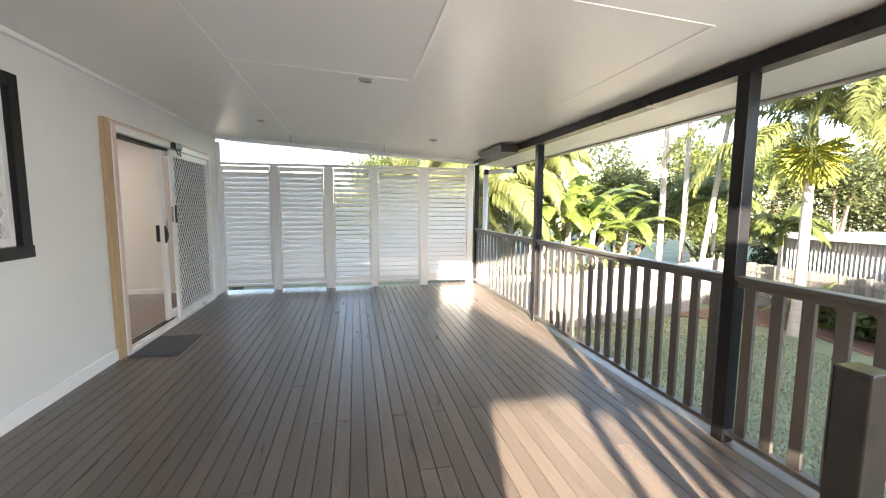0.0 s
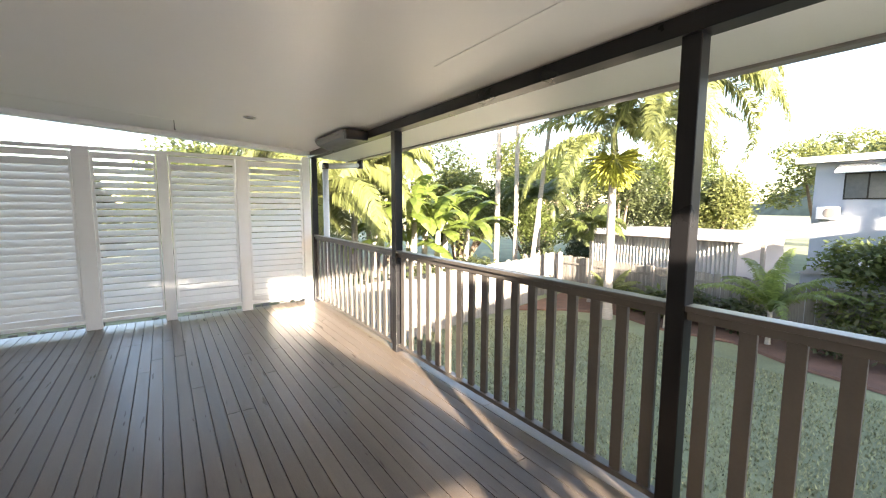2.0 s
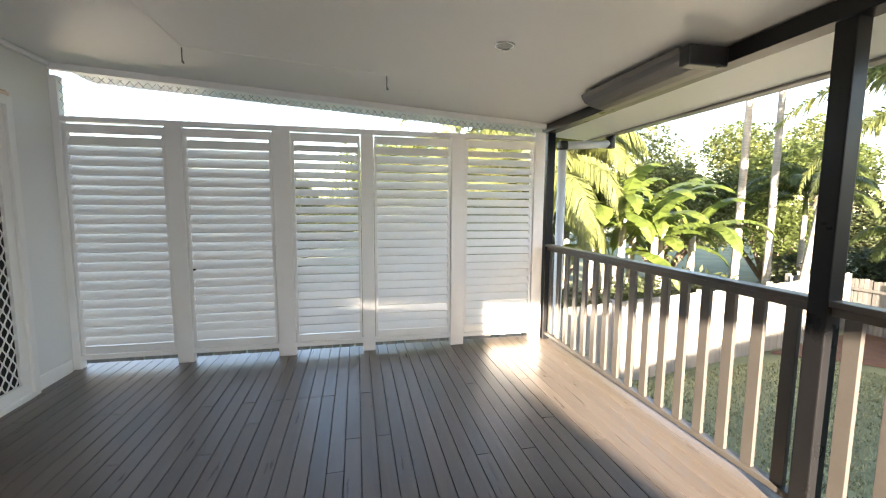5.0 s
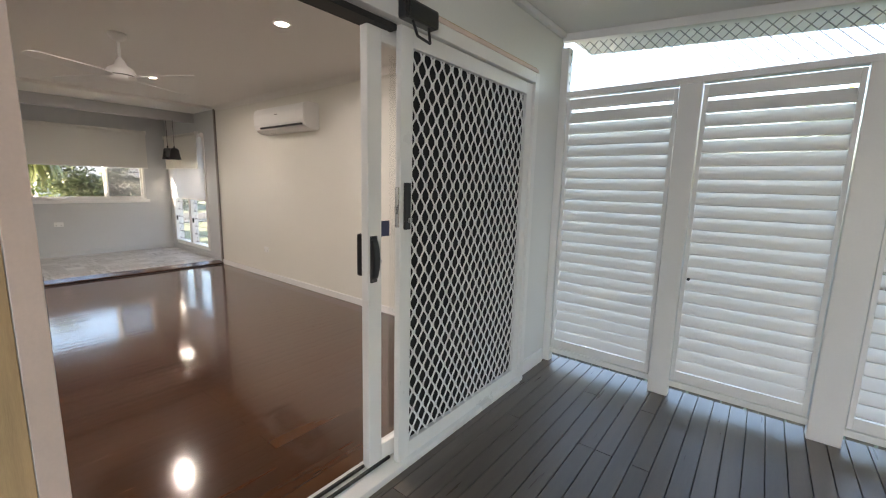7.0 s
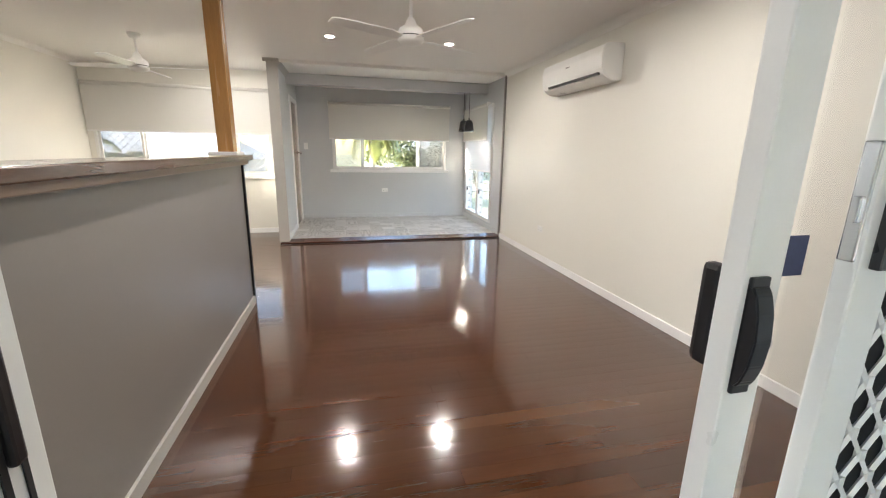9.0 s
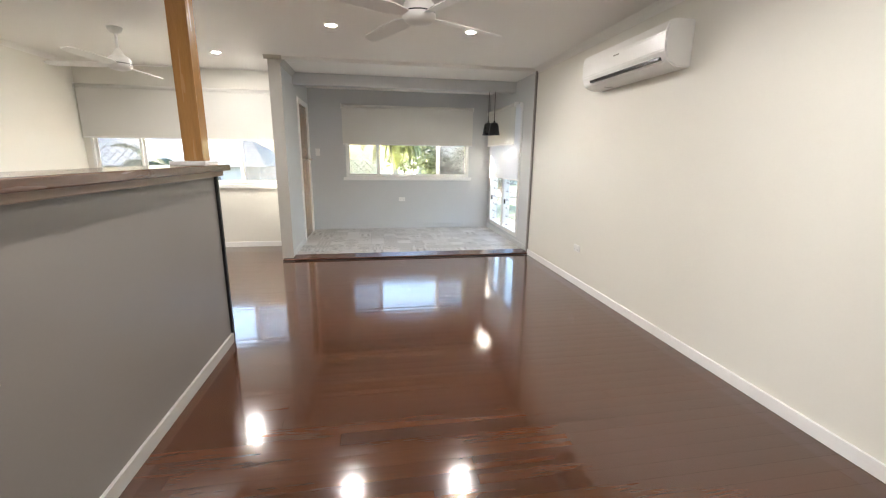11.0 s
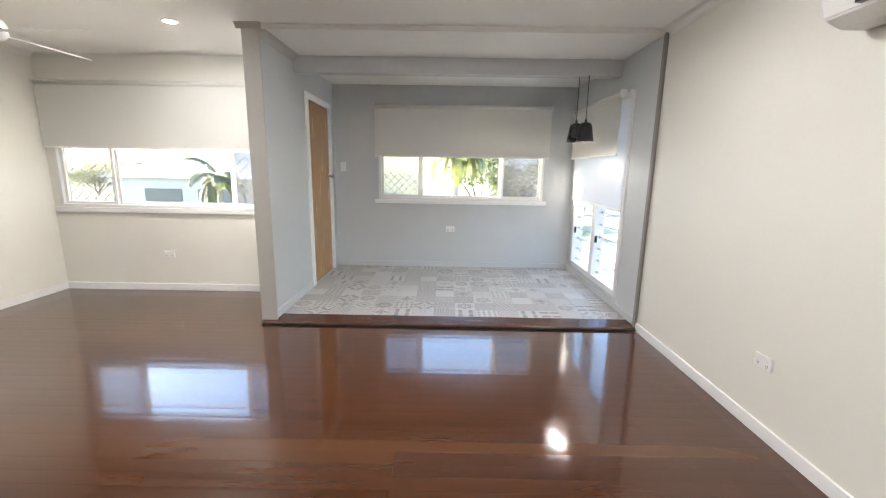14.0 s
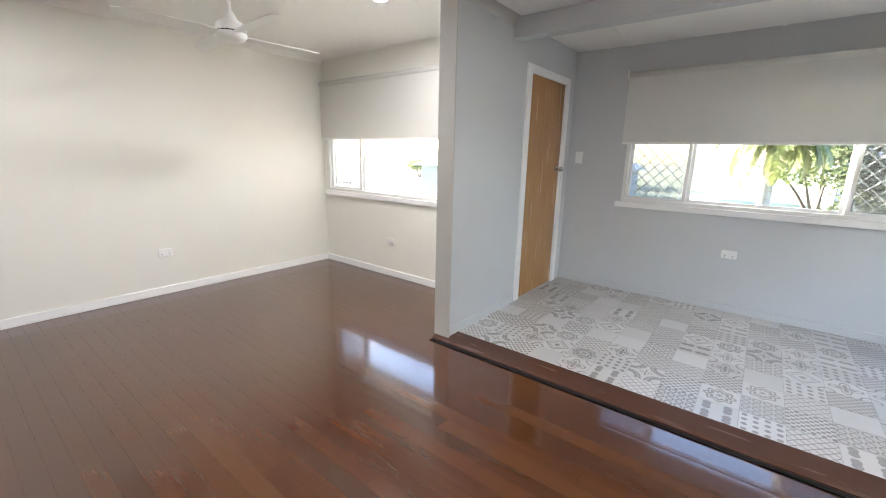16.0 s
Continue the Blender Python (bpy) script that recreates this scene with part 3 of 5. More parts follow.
def blind(name, axis, a, u0, u1, z0, z1, cloth, label, t=0.004):
    b = thing(name, label, "roller blind")
    if axis == "x":
        part("cloth", boxes((a, a + t, u0, u1, z0 + 0.015, z1)), cloth, b)
        part("bottom_bar", boxes((a - 0.006, a + 0.012, u0, u1, z0, z0 + 0.02), bevel=0.004), M_PLASTIC, b)
        part("roller", tube(bmesh.new(), (a - 0.01, u0, z1), (a - 0.01, u1, z1), 0.028, seg=16), cloth, b, smooth=True)
        for v0, v1 in ((u0 - 0.012, u0 - 0.001), (u1 + 0.001, u1 + 0.012)):
            part("bracket", boxes((a - 0.044, a + 0.025, v0, v1, z1 - 0.035, z1 + 0.035), bevel=0.003), M_PLASTIC, b)
    else:
        part("cloth", boxes((u0, u1, a - t, a, z0 + 0.015, z1)), cloth, b)
        part("bottom_bar", boxes((u0, u1, a - 0.012, a + 0.006, z0, z0 + 0.02), bevel=0.004), M_PLASTIC, b)
        part("roller", tube(bmesh.new(), (u0, a + 0.01, z1), (u1, a + 0.01, z1), 0.028, seg=16), cloth, b, smooth=True)
        for v0, v1 in ((u0 - 0.012, u0 - 0.001), (u1 + 0.001, u1 + 0.012)):
            part("bracket", boxes((v0, v1, a - 0.025, a + 0.04, z1 - 0.035, z1 + 0.035), bevel=0.003), M_PLASTIC, b)
    return b


blind("roller_blind", "x", BACK_A + 0.045, 4.36, 6.65, 1.555, 2.19, M_BLIND, "off-white block-out roller blind half down over the alcove window")
blind("roller_blind", "x", BACK_B + 0.045, 1.11, 3.62, 1.56, 2.21, M_BLIND, "off-white block-out roller blind half down over the living window")
blind("roller_blind", "y", 6.945, -9.52, -8.09, 1.555, 2.13, M_BLIND, "grey white block-out roller blind over the louvre window")
blind("roller_blind", "y", 6.972, -9.45, -7.93, 1.03, 2.10, M_SHEER, "sheer white roller blind hanging behind a shorter blind")

lw = thing("window_4", "tall white louvre window with clear glass blades", "louvre window", kind="structure")
part("frame", boxes((-9.40, -9.34, 6.975, 7.10, 0.19, 2.12), (-7.96, -7.90, 6.975, 7.10, 0.19, 2.12), (-9.34, -7.96, 6.975, 7.10, 2.06, 2.12), (-9.34, -7.96, 6.975, 7.10, 0.19, 0.25), (-8.70, -8.60, 6.98, 7.09, 0.25, 2.06), bevel=0.004), M_ALU, lw)
for xa, xb in ((-9.33, -8.71), (-8.59, -7.97)):
    for i in range(13):
        z = 0.28 + i * 0.137
        bm = bmesh.new()
        bmesh.ops.create_cube(bm, size=1, matrix=Matrix.Translation(((xa + xb) / 2, 7.045, z + 0.05)) @ Matrix.Rotation(radians(-24), 4, "X") @ Matrix.Diagonal((xb - xa, 0.005, 0.145, 1)))
        g = part("blade", bm, M_GLASS, lw)
        g.visible_shadow = False
        part("clip", boxes((xa, xa + 0.006, 7.035, 7.06, z - 0.016, z + 0.006), (xb - 0.006, xb, 7.035, 7.06, z - 0.016, z + 0.006), (xa + 0.006, xb - 0.006, 7.060, 7.067, z - 0.012, z - 0.006)), M_HALF, lw)
    part("lever", boxes((xa + 0.004, xa + 0.02, 6.985, 7.01, 0.62, 0.70), bevel=0.003), M_BLACK, lw, "black louvre lever")

# front door in the alcove
fd = thing("door_2", "closed honey-varnished flush door in a grey frame", "door", kind="structure")
part("leaf", boxes((-9.345, -8.585, 3.765, 3.803, ALC + 0.002, 2.119), bevel=0.002), M_VARN, fd)
part("frame", boxes((-8.585, -8.505, 3.70, 3.826, ALC, 2.185), (-9.43, -9.345, 3.70, 3.826, ALC, 2.185), (-9.345, -8.585, 3.70, 3.826, 2.12, 2.185), bevel=0.004), M_WHITE, fd, "white painted architrave")
bm = tube(bmesh.new(), (-9.28, 3.803, 1.30), (-9.28, 3.812, 1.30), 0.03, seg=20)
tube(bm, (-9.28, 3.812, 1.30), (-9.28, 3.845, 1.30), 0.011)
tube(bm, (-9.28, 3.845, 1.30), (-9.28, 3.875, 1.30), 0.027, 0.022, seg=20)
part("knob", bm, M_CHROME, fd, "satin chrome knob", smooth=False)

# threshold between hardwood and tiles
th = thing("trim_threshold", "dark polished timber threshold board", "threshold", kind="structure")
bm = bmesh.new()
prof = [(-7.605, FL), (-7.605, ALC + 0.004), (-7.46, 0.056), (-7.443, 0.050), (-7.443, 0.042), (-7.455, 0.040), (-7.455, FL)]
a = [bm.verts.new((x, 3.70, z)) for x, z in prof]
b = [bm.verts.new((x, WALL_A - 0.018, z)) for x, z in prof]
bm.faces.new(a), bm.faces.new(b)
for i in range(len(prof)):
    bm.faces.new((a[i], a[(i + 1) % 7], b[(i + 1) % 7], b[i]))
part("board", bm, M_THRESH, th)
# shadow gap under the board's nosing, put in as a black strip
part("base_strip", boxes((-7.454, -7.440, 3.695, WALL_A - 0.017, FL, FL + 0.013)), M_SEAL, th, "black strip in place of the shadow under the nosing")

# ---- verandah rail, posts, beam ----
for y in (-1.0, 1.92, 4.55, 7.13):
    p = thing("verandah_post", "charcoal square steel verandah post", "post", "verandah posts", "structure")
    part("shaft", boxes((2.350, 2.430, y - 0.040, y + 0.040, 0.0, 2.16), bevel=0.006), M_CHAR, p)
solid("beam_verandah", boxes((2.33, 2.44, DK_S, 7.2, 2.135, 2.218), bevel=0.004), M_CHAR, "charcoal painted edge beam over the posts", "beam")
solid("trim_fascia", boxes((3.12, 3.16, DK_S, 7.75, 2.162, 2.31), (3.16, 3.27, DK_S, 7.75, 2.175, 2.29), bevel=0.01), M_HALF, "grey fascia with gutter", "fascia")


def baluster(h0, h1):
    return finish(boxes((-0.011, 0.011, -0.03, 0.03, h0, h1), bevel=0.002), "baluster", M_BALUS)


BAL = baluster(0.085, 0.945)
for ya, yb in ((-0.96, 1.88), (1.96, 4.51), (4.59, 7.09)):
    r = thing("balustrade", "brown grey painted balustrade with flat balusters", "balustrade", "verandah balustrades", "structure")
    bm = boxes((2.352, 2.432, ya, yb, 0.985, 1.012), (2.372, 2.412, ya, yb, 0.945, 0.985), bevel=0.006)
    part("handrail", bm, M_BALUS, r)
    part("bottom_rail", boxes((2.365, 2.42, ya, yb, 0.055, 0.085), bevel=0.003), M_BALUS, r)
    n = round((yb - ya) / 0.153)
    for i in range(n):
        y = ya + (yb - ya) * (i + 0.5) / n
        o = new("baluster", BAL)
        o.location, o.parent = (2.392, y, 0), r
nw = thing("newel_post", "glossy black square newel post at the stairs", "newel post", kind="structure")
part("shaft", boxes((1.575, 1.67, 0.765, 0.86, 0.0, 0.952), bevel=0.006), M_NEWEL, nw)
part("stair_rail", boxes((1.671, 2.33, 0.79, 0.835, 0.60, 0.66), (1.671, 2.33, 0.79, 0.835, 0.09, 0.14), bevel=0.004), M_BALUS, nw, "grey stair rail")

# strip heater under the beam
he = thing("strip_heater", "long grey radiant strip heater with black ends", "heater")
bm = bmesh.new()
a = [bm.verts.new((x, 5.12, z)) for x, z in ((2.085, 2.214), (2.095, 2.185), (2.12, 2.158), (2.16, 2.138), (2.21, 2.124), (2.27, 2.116), (2.325, 2.116), (2.325, 2.20))]
b = [bm.verts.new((v.co.x, 6.05, v.co.z)) for v in a]
bm.faces.new(a), bm.faces.new(b)
for i in range(8):
    bm.faces.new((a[i], a[(i + 1) % 8], b[(i + 1) % 8], b[i]))
part("housing", bm, M_BALUS, he)
part("air_slots", boxes((2.10, 2.118, 5.13, 6.04, 2.2135, 2.222), (2.14, 2.16, 5.13, 6.04, 2.211, 2.219)), M_BLACK, he, "black slots along the top")
part("end_cap", boxes((2.09, 2.329, 5.05, 5.12, 2.11, 2.212), bevel=0.01), M_BLACK, he)
for y in (5.3, 5.85):
    part("bracket", boxes((2.17, 2.21, y, y + 0.04, 2.195, 2.24)), M_BLACK, he)

# downpipe outside the screen
dp = thing("downpipe", "white pvc downpipe with dark elbow from the gutter", "downpipe")
part("pipe", tube(bmesh.new(), (2.63, 7.32, -1.9), (2.63, 7.32, 2.0), 0.045, seg=18), M_PVC, dp, smooth=True)
part("elbow", boxes((2.58, 2.68, 7.27, 7.37, 2.0, 2.10), bevel=0.03), M_CHAR, dp, "dark elbow")
part("offset_pipe", tube(bmesh.new(), (2.66, 7.32, 2.05), (3.20, 7.32, 2.09), 0.042, seg=18), M_PVC, dp, smooth=True)
part("outlet", tube(bmesh.new(), (3.20, 7.32, 2.04), (3.20, 7.32, 2.18), 0.05, seg=18), M_CHAR, dp)

# ---- louvre screen wall at the end of the verandah ----
sc = thing("louvre_screen", "white painted timber privacy screen with fixed louvre panels", "louvre screen", kind="structure")
YS = 7.10
for x0, x1 in ((-1.90, -1.845), (-1.13, -0.965), (-0.29, -0.10), (0.475, 0.63), (1.335, 1.51), (2.215, 2.325)):
    part("post", boxes((x0 + 0.02 if 0 > x1 > -1.8 or x1 > 0 and x0 < 2 else x0, x1 - 0.02 if x0 > -1.8 and x0 < 2 else x1, YS, YS + 0.075, 0.0, 2.09 if -1.8 < x0 < 2.2 else 2.40 - 0.0640 * max(0, x0 + 1.9)), bevel=0.004), M_WHITE, sc)
part("top_rail", boxes((-1.845, 2.215, YS - 0.002, YS + 0.08, 2.05, 2.09), bevel=0.004), M_WHITE, sc)
bm = bmesh.new()
vs = [bm.verts.new((x, y, ceil_z(x) + dz)) for y in (YS, YS + 0.05) for x, dz in ((-1.9, -0.055), (2.33, -0.055), (2.33, -0.003), (-1.9, -0.003))]
for f in ((0, 1, 2, 3), (4, 5, 6, 7), (0, 1, 5, 4), (1, 2, 6, 5), (2, 3, 7, 6), (3, 0, 4, 7)):
    bm.faces.new([vs[i] for i in f])
part("head_plate", bm, M_WHITE, sc)
part("bottom_rail", boxes((-1.845, 2.215, YS + 0.01, YS + 0.07, 0.075, 0.115), bevel=0.004), M_WHITE, sc)
bays = [(-1.845, -1.11), (-0.985, -0.27), (-0.12, 0.495), (0.61, 1.355), (1.49, 2.215)]
for k, (xa, xb) in enumerate(bays):
    p = part("panel_frame", boxes((xa + 0.006, xa + 0.030, YS + 0.015, YS + 0.06, 0.122, 2.036), (xb - 0.030, xb - 0.006, YS + 0.015, YS + 0.06, 0.122, 2.036), (xa + 0.030, xb - 0.030, YS + 0.015, YS + 0.06, 1.965, 2.036), (xa + 0.030, xb - 0.030, YS + 0.015, YS + 0.06, 0.122, 0.19), bevel=0.003), M_WHITE, sc)
    pitch, n = 0.0795, 22
    tilt = (60, 58, 40, 49, 42)[k]
    bm = bmesh.new()
    bmesh.ops.create_cube(bm, size=1, matrix=Matrix.Rotation(radians(tilt), 4, "X") @ Matrix.Diagonal((xb - xa - 0.06, 0.090, 0.011, 1)))
    me = finish(bm, "slat", M_WHITE)
    for i in range(n):
        o = new("slat", me)
        o.parent = p
        jitter = random.uniform(-1.5, 1.5)
        o.matrix_basis = Matrix.Translation(((xa + xb) / 2, YS + 0.037, 0.235 + i * pitch)) @ Matrix.Rotation(radians(jitter), 4, "X")
mesh = grille(bmesh.new(), "y", YS + 0.03, -1.845, 2.215, 2.09, 2.42, 0.066, 0.066, 0.0028)
geom = mesh.verts[:] + mesh.edges[:] + mesh.faces[:]
bmesh.ops.bisect_plane(mesh, geom=geom, plane_co=(-1.9, 0, 2.43), plane_no=(0.0640, 0, 1), clear_outer=True)
part("chain_mesh", mesh, M_SKYLIT, sc, "grey chain wire mesh above the panels")
part("gate_bolt", tube(bmesh.new(), (-0.94, YS - 0.006, 0.83), (-0.94, YS + 0.016, 0.83), 0.009), M_BLACK, sc, "small black bolt")

# ---- unseen south end of the verandah: wall, stair opening, railing added to shape sunlight ----
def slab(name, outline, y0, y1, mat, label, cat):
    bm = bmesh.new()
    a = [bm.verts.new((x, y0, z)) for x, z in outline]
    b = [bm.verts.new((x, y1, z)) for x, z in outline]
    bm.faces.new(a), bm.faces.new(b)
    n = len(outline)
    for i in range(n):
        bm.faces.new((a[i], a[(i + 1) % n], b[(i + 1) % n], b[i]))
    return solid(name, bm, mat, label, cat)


# outline follows the lit patches traced back along the sun
slab("wall_end", [(-1.9, 0), (-0.02, 0), (-0.02, 1.06), (0.95, 1.06), (0.62, 1.32), (-0.50, 1.94), (-0.50, 2.41), (-1.9, 2.497)], -2.26, -2.2, M_HOUSE, "plain pale unseen end wall, cut to shape the sun patches", "wall")
slab("wall_end_panel", [(1.0, 1.06), (2.33, 1.06), (2.33, 2.10), (1.0, 2.10)], -2.26, -2.2, M_HOUSE, "plain pale unseen upper panel, added to block the sun", "wall")
er = thing("balustrade", "brown grey unseen end balustrade, added to cast the sun strips", "balustrade", "verandah balustrades", "structure")
part("handrail", boxes((0.64, 2.33, -2.27, -2.19, 1.0, 1.05), bevel=0.006), M_BALUS, er)
for x in (0.66, 0.86, 1.02, 1.15, 1.28, 1.41, 1.54, 1.67, 1.80, 1.93, 2.06, 2.19, 2.32):
    part("baluster", boxes((x - 0.035, x + 0.035, -2.242, -2.218, 0.0, 1.0), bevel=0.002), M_BALUS, er)

# ---- things on the verandah ----
def downlight(x, y, z, on, slope=0.0, label="round recessed downlight with white rim"):
    d = thing("downlight", label, "downlight", "ceiling downlights", at=(x, y, z))
    d.rotation_euler = (0, slope, 0)
    part("rim", lathe(bmesh.new(), [(0.040, 0.012), (0.044, -0.006), (0.058, -0.006), (0.062, 0.0), (0.060, 0.008)], (0, 0, 0)), M_PLASTIC if on else M_CHROME, d, smooth=True)
    bm = bmesh.new()
    bmesh.ops.create_circle(bm, cap_ends=True, radius=0.042, segments=24, matrix=Matrix.Translation((0, 0, -0.002)))
    part("lens", bm, M_LAMP if on else M_LAMPOFF, d)
    if on:
        lamp = new("downlight_beam", bpy.data.lights.new("downlight_beam", "AREA"))
        lamp.data.shape, lamp.data.size, lamp.data.energy, lamp.data.color = "DISK", 0.08, 0.95, (1.0, 0.965, 0.90)
        lamp.location, lamp.parent = (0, 0, -0.012), d
    return d


for x, y in ((0.33, 3.25), (-0.87, 5.45), (1.28, 5.5)):
    downlight(x, y, ceil_z(x) - 0.002, False, math.atan(0.0640), "round unlit silver recessed verandah downlight")
mat = thing("door_mat", "thin dark grey ribbed doormat on the deck", "doormat", at=(-1.615, 4.42, 0))
bm = boxes((-0.205, 0.205, -0.31, 0.31, 0.001, 0.010), bevel=0.003)
part("border", bm, M_MAT, mat)
bm = bmesh.new()
for i in range(26):
    box(bm, -0.19, 0.19, -0.295 + i * 0.0228, -0.285 + i * 0.0228, 0.0095, 0.0125)
part("ribs", bm, M_MAT, mat)
for x, y in ((-0.66, 6.32), (0.68, 6.32)):
    hk = thing("ceiling_hook", "small rusty hook hanging from the verandah ceiling", "hook", "ceiling hooks")
    bm = tube(bmesh.new(), (x, y, ceil_z(x)), (x, y, ceil_z(x) - 0.085), 0.004, seg=8)
    tube(bm, (x, y, ceil_z(x) - 0.085), (x + 0.008, y, ceil_z(x) - 0.10), 0.007, seg=8)
    part("wire", bm, M_HALF, hk)

# ---- living room things ----
def outlet(m, double=True, name="power_outlet", label="white double power outlet on the wall", cat="outlet"):
    o = thing(name, label, cat, "wall outlets" if name == "power_outlet" else "")
    w = 0.058 if double else 0.036
    h = 0.036 if double else 0.06
    part("plate", boxes((-w, w, 0.0005, 0.014, -h, h), bevel=0.004), M_PLASTIC, o)
    for s in ((-1, 1) if double else (0,)):
        part("switch", boxes((s * 0.03 - 0.006, s * 0.03 + 0.006, 0.0135, 0.019, 0.012 if double else -0.012, 0.028 if double else 0.012), bevel=0.002), M_PLASTIC, o)
        if double:
            part("slots", boxes((s * 0.03 - 0.007, s * 0.03 - 0.004, 0.0138, 0.0144, -0.016, -0.006), (s * 0.03 + 0.004, s * 0.03 + 0.007, 0.0138, 0.0144, -0.016, -0.006), (s * 0.03 - 0.001, s * 0.03 + 0.001, 0.0138, 0.0144, -0.026, -0.018)), M_BLACK, o)
    o.matrix_basis = m
    return o


outlet(pose(-6.07, WALL_A, 0.43, 0, 0, 180))
outlet(pose(BACK_A, 5.37, 0.605, 0, 0, -90))
outlet(pose(BACK_B, 2.27, 0.44, 0, 0, -90))
outlet(pose(-6.55, WALL_S, 0.44, 0, 0, 0))
outlet(pose(-2.535, 3.815, 0.545, 0, 0, 0))
outlet(pose(BACK_A, 3.93, 1.42, 0, 0, -90), False, "light_switch", "white vertical light switch beside the door", "light switch")

ac = thing("air_conditioner", "white split system air conditioner high on the cream wall", "air conditioner")
prof = [(7.008, 1.985), (7.008, 2.285), (6.86, 2.285), (6.815, 2.265), (6.80, 2.20), (6.805, 2.09), (6.83, 2.02), (6.90, 1.985)]
bm = bmesh.new()
a = [bm.verts.new((-4.76, y, z)) for y, z in prof]
b = [bm.verts.new((-5.88, y, z)) for y, z in prof]
bm.faces.new(a), bm.faces.new(b)
for i in range(len(prof)):
    bm.faces.new((a[i], a[(i + 1) % 8], b[(i + 1) % 8], b[i]))
bmesh.ops.bevel(bm, geom=bm.edges[:], offset=0.008, segments=2, affect="EDGES")
part("body", bm, M_PLASTIC, ac)
part("air_slot", boxes((-5.72, -4.815, 6.800, 6.85, 2.030, 2.050)), M_BLACK, ac, "dark air outlet slot")
part("badge", boxes((-5.37, -5.30, 6.796, 6.799, 2.175, 2.183)), M_HALF, ac, "small grey badge bar")


def ceiling_fan(x, y, turn):
    f = thing("ceiling_fan", "white four-blade ceiling fan at rest", "ceiling fan", "living room fans", at=(x, y, CL))
    part("canopy", lathe(bmesh.new(), [(0.001, 0), (0.062, 0), (0.060, -0.022), (0.040, -0.05), (0.014, -0.06)], (0, 0, 0)), M_PLASTIC, f, smooth=True)
    part("rod", tube(bmesh.new(), (0, 0, -0.05), (0, 0, -0.20), 0.012), M_PLASTIC, f)
    part("motor", lathe(bmesh.new(), [(0.014, -0.18), (0.03, -0.20), (0.045, -0.235), (0.085, -0.262), (0.096, -0.285), (0.096, -0.312)], (0, 0, 0)), M_PLASTIC, f, smooth=True)
    part("vent_ring", lathe(bmesh.new(), [(0.0935, -0.312), (0.0935, -0.320)], (0, 0, 0)), M_BLACK, f, "dark vent ring")
    part("hub", lathe(bmesh.new(), [(0.096, -0.320), (0.098, -0.338), (0.080, -0.362), (0.040, -0.374), (0.0005, -0.377)], (0, 0, 0)), M_PLASTIC, f, smooth=True)
    for i in range(4):
        bm = bmesh.new()
        pts = [(0.07, 0.028), (0.20, 0.062), (0.36, 0.060), (0.60, 0.052), (0.645, 0.030)]
        top = [(r, w) for r, w in pts] + [(r, -w * 0.8) for r, w in reversed(pts)]
        for zz in (0.0, -0.006):
            bm.faces.new([bm.verts.new((r, w, zz)) for r, w in top])
        bm.verts.ensure_lookup_table()
        n = len(top)
        for j in range(n):
            bm.faces.new((bm.verts[j], bm.verts[(j + 1) % n], bm.verts[n + (j + 1) % n], bm.verts[n + j]))
        o = part("blade", bm, M_PLASTIC, f)
        o.matrix_basis = Matrix.Translation((0, 0, -0.325)) @ Matrix.Rotation(radians(turn + 90 * i), 4, "Z") @ Matrix.Rotation(radians(12), 4, "X")
    return f


ceiling_fan(-4.72, 5.155, 27)
ceiling_fan(-6.66, 2.55, 85)
for x, y in ((-6.18, 4.53), (-6.12, 5.79), (-7.47, 3.14), (-3.45, 5.80), (-3.50, 4.50), (-5.3, 2.4)):
    downlight(x, y, CL - 0.001, True)
for x, y in ((-8.31, 6.60), (-8.22, 6.665)):
    p = thing("pendant_lamp", "matt black bell pendant lamp lit under the beam", "pendant lamp", "alcove pendants")
    part("cord", tube(bmesh.new(), (x, y, 2.31), (x, y, 1.90), 0.004, seg=8), M_BLACK, p)
    part("cap", tube(bmesh.new(), (x, y, 1.875), (x, y, 1.905), 0.012), M_BLACK, p)
    part("shade", lathe(bmesh.new(), [(0.010, 1.88), (0.045, 1.872), (0.062, 1.845), (0.075, 1.76), (0.088, 1.695), (0.084, 1.695), (0.071, 1.76), (0.058, 1.84), (0.008, 1.87)], (x, y, 0)), M_BLACK, p, smooth=True)
    bm = bmesh.new()
    bmesh.ops.create_uvsphere(bm, u_segments=12, v_segments=8, radius=0.03, matrix=Matrix.Translation((x, y, 1.73)))
    part("bulb", bm, M_LAMP, p)

# ---- garden and distance ----
GZ = -1.9
bm = bmesh.new()
bmesh.ops.create_grid(bm, x_segments=80, y_segments=80, size=400, matrix=Matrix.Translation((0, 0, GZ)))
solid("ground", bm, M_GRASS, "patchy mown lawn, mostly in shade", "ground")
bm = bmesh.new()
bed = [(9.6, 10.4), (11.0, 9.4), (11.9, 8.2), (11.5, 6.6), (11.9, 5.0), (11.2, 3.6), (10.9, 1.8), (11.3, -0.5), (10.8, -4), (13.4, -4), (13.4, 11.2)]
a = [bm.verts.new((x, y, GZ + 0.015)) for x, y in bed]
b = [bm.verts.new((x, y, GZ + 0.06)) for x, y in [(x + 0.06, y) for x, y in bed]]
bm.faces.new(b)
for i in range(len(bed)):
    bm.faces.new((a[i], a[(i + 1) % len(bed)], b[(i + 1) % len(bed)], b[i]))
solid("garden_bed", bm, M_MULCH, "red-brown bark mulch bed along the fence", "garden bed")
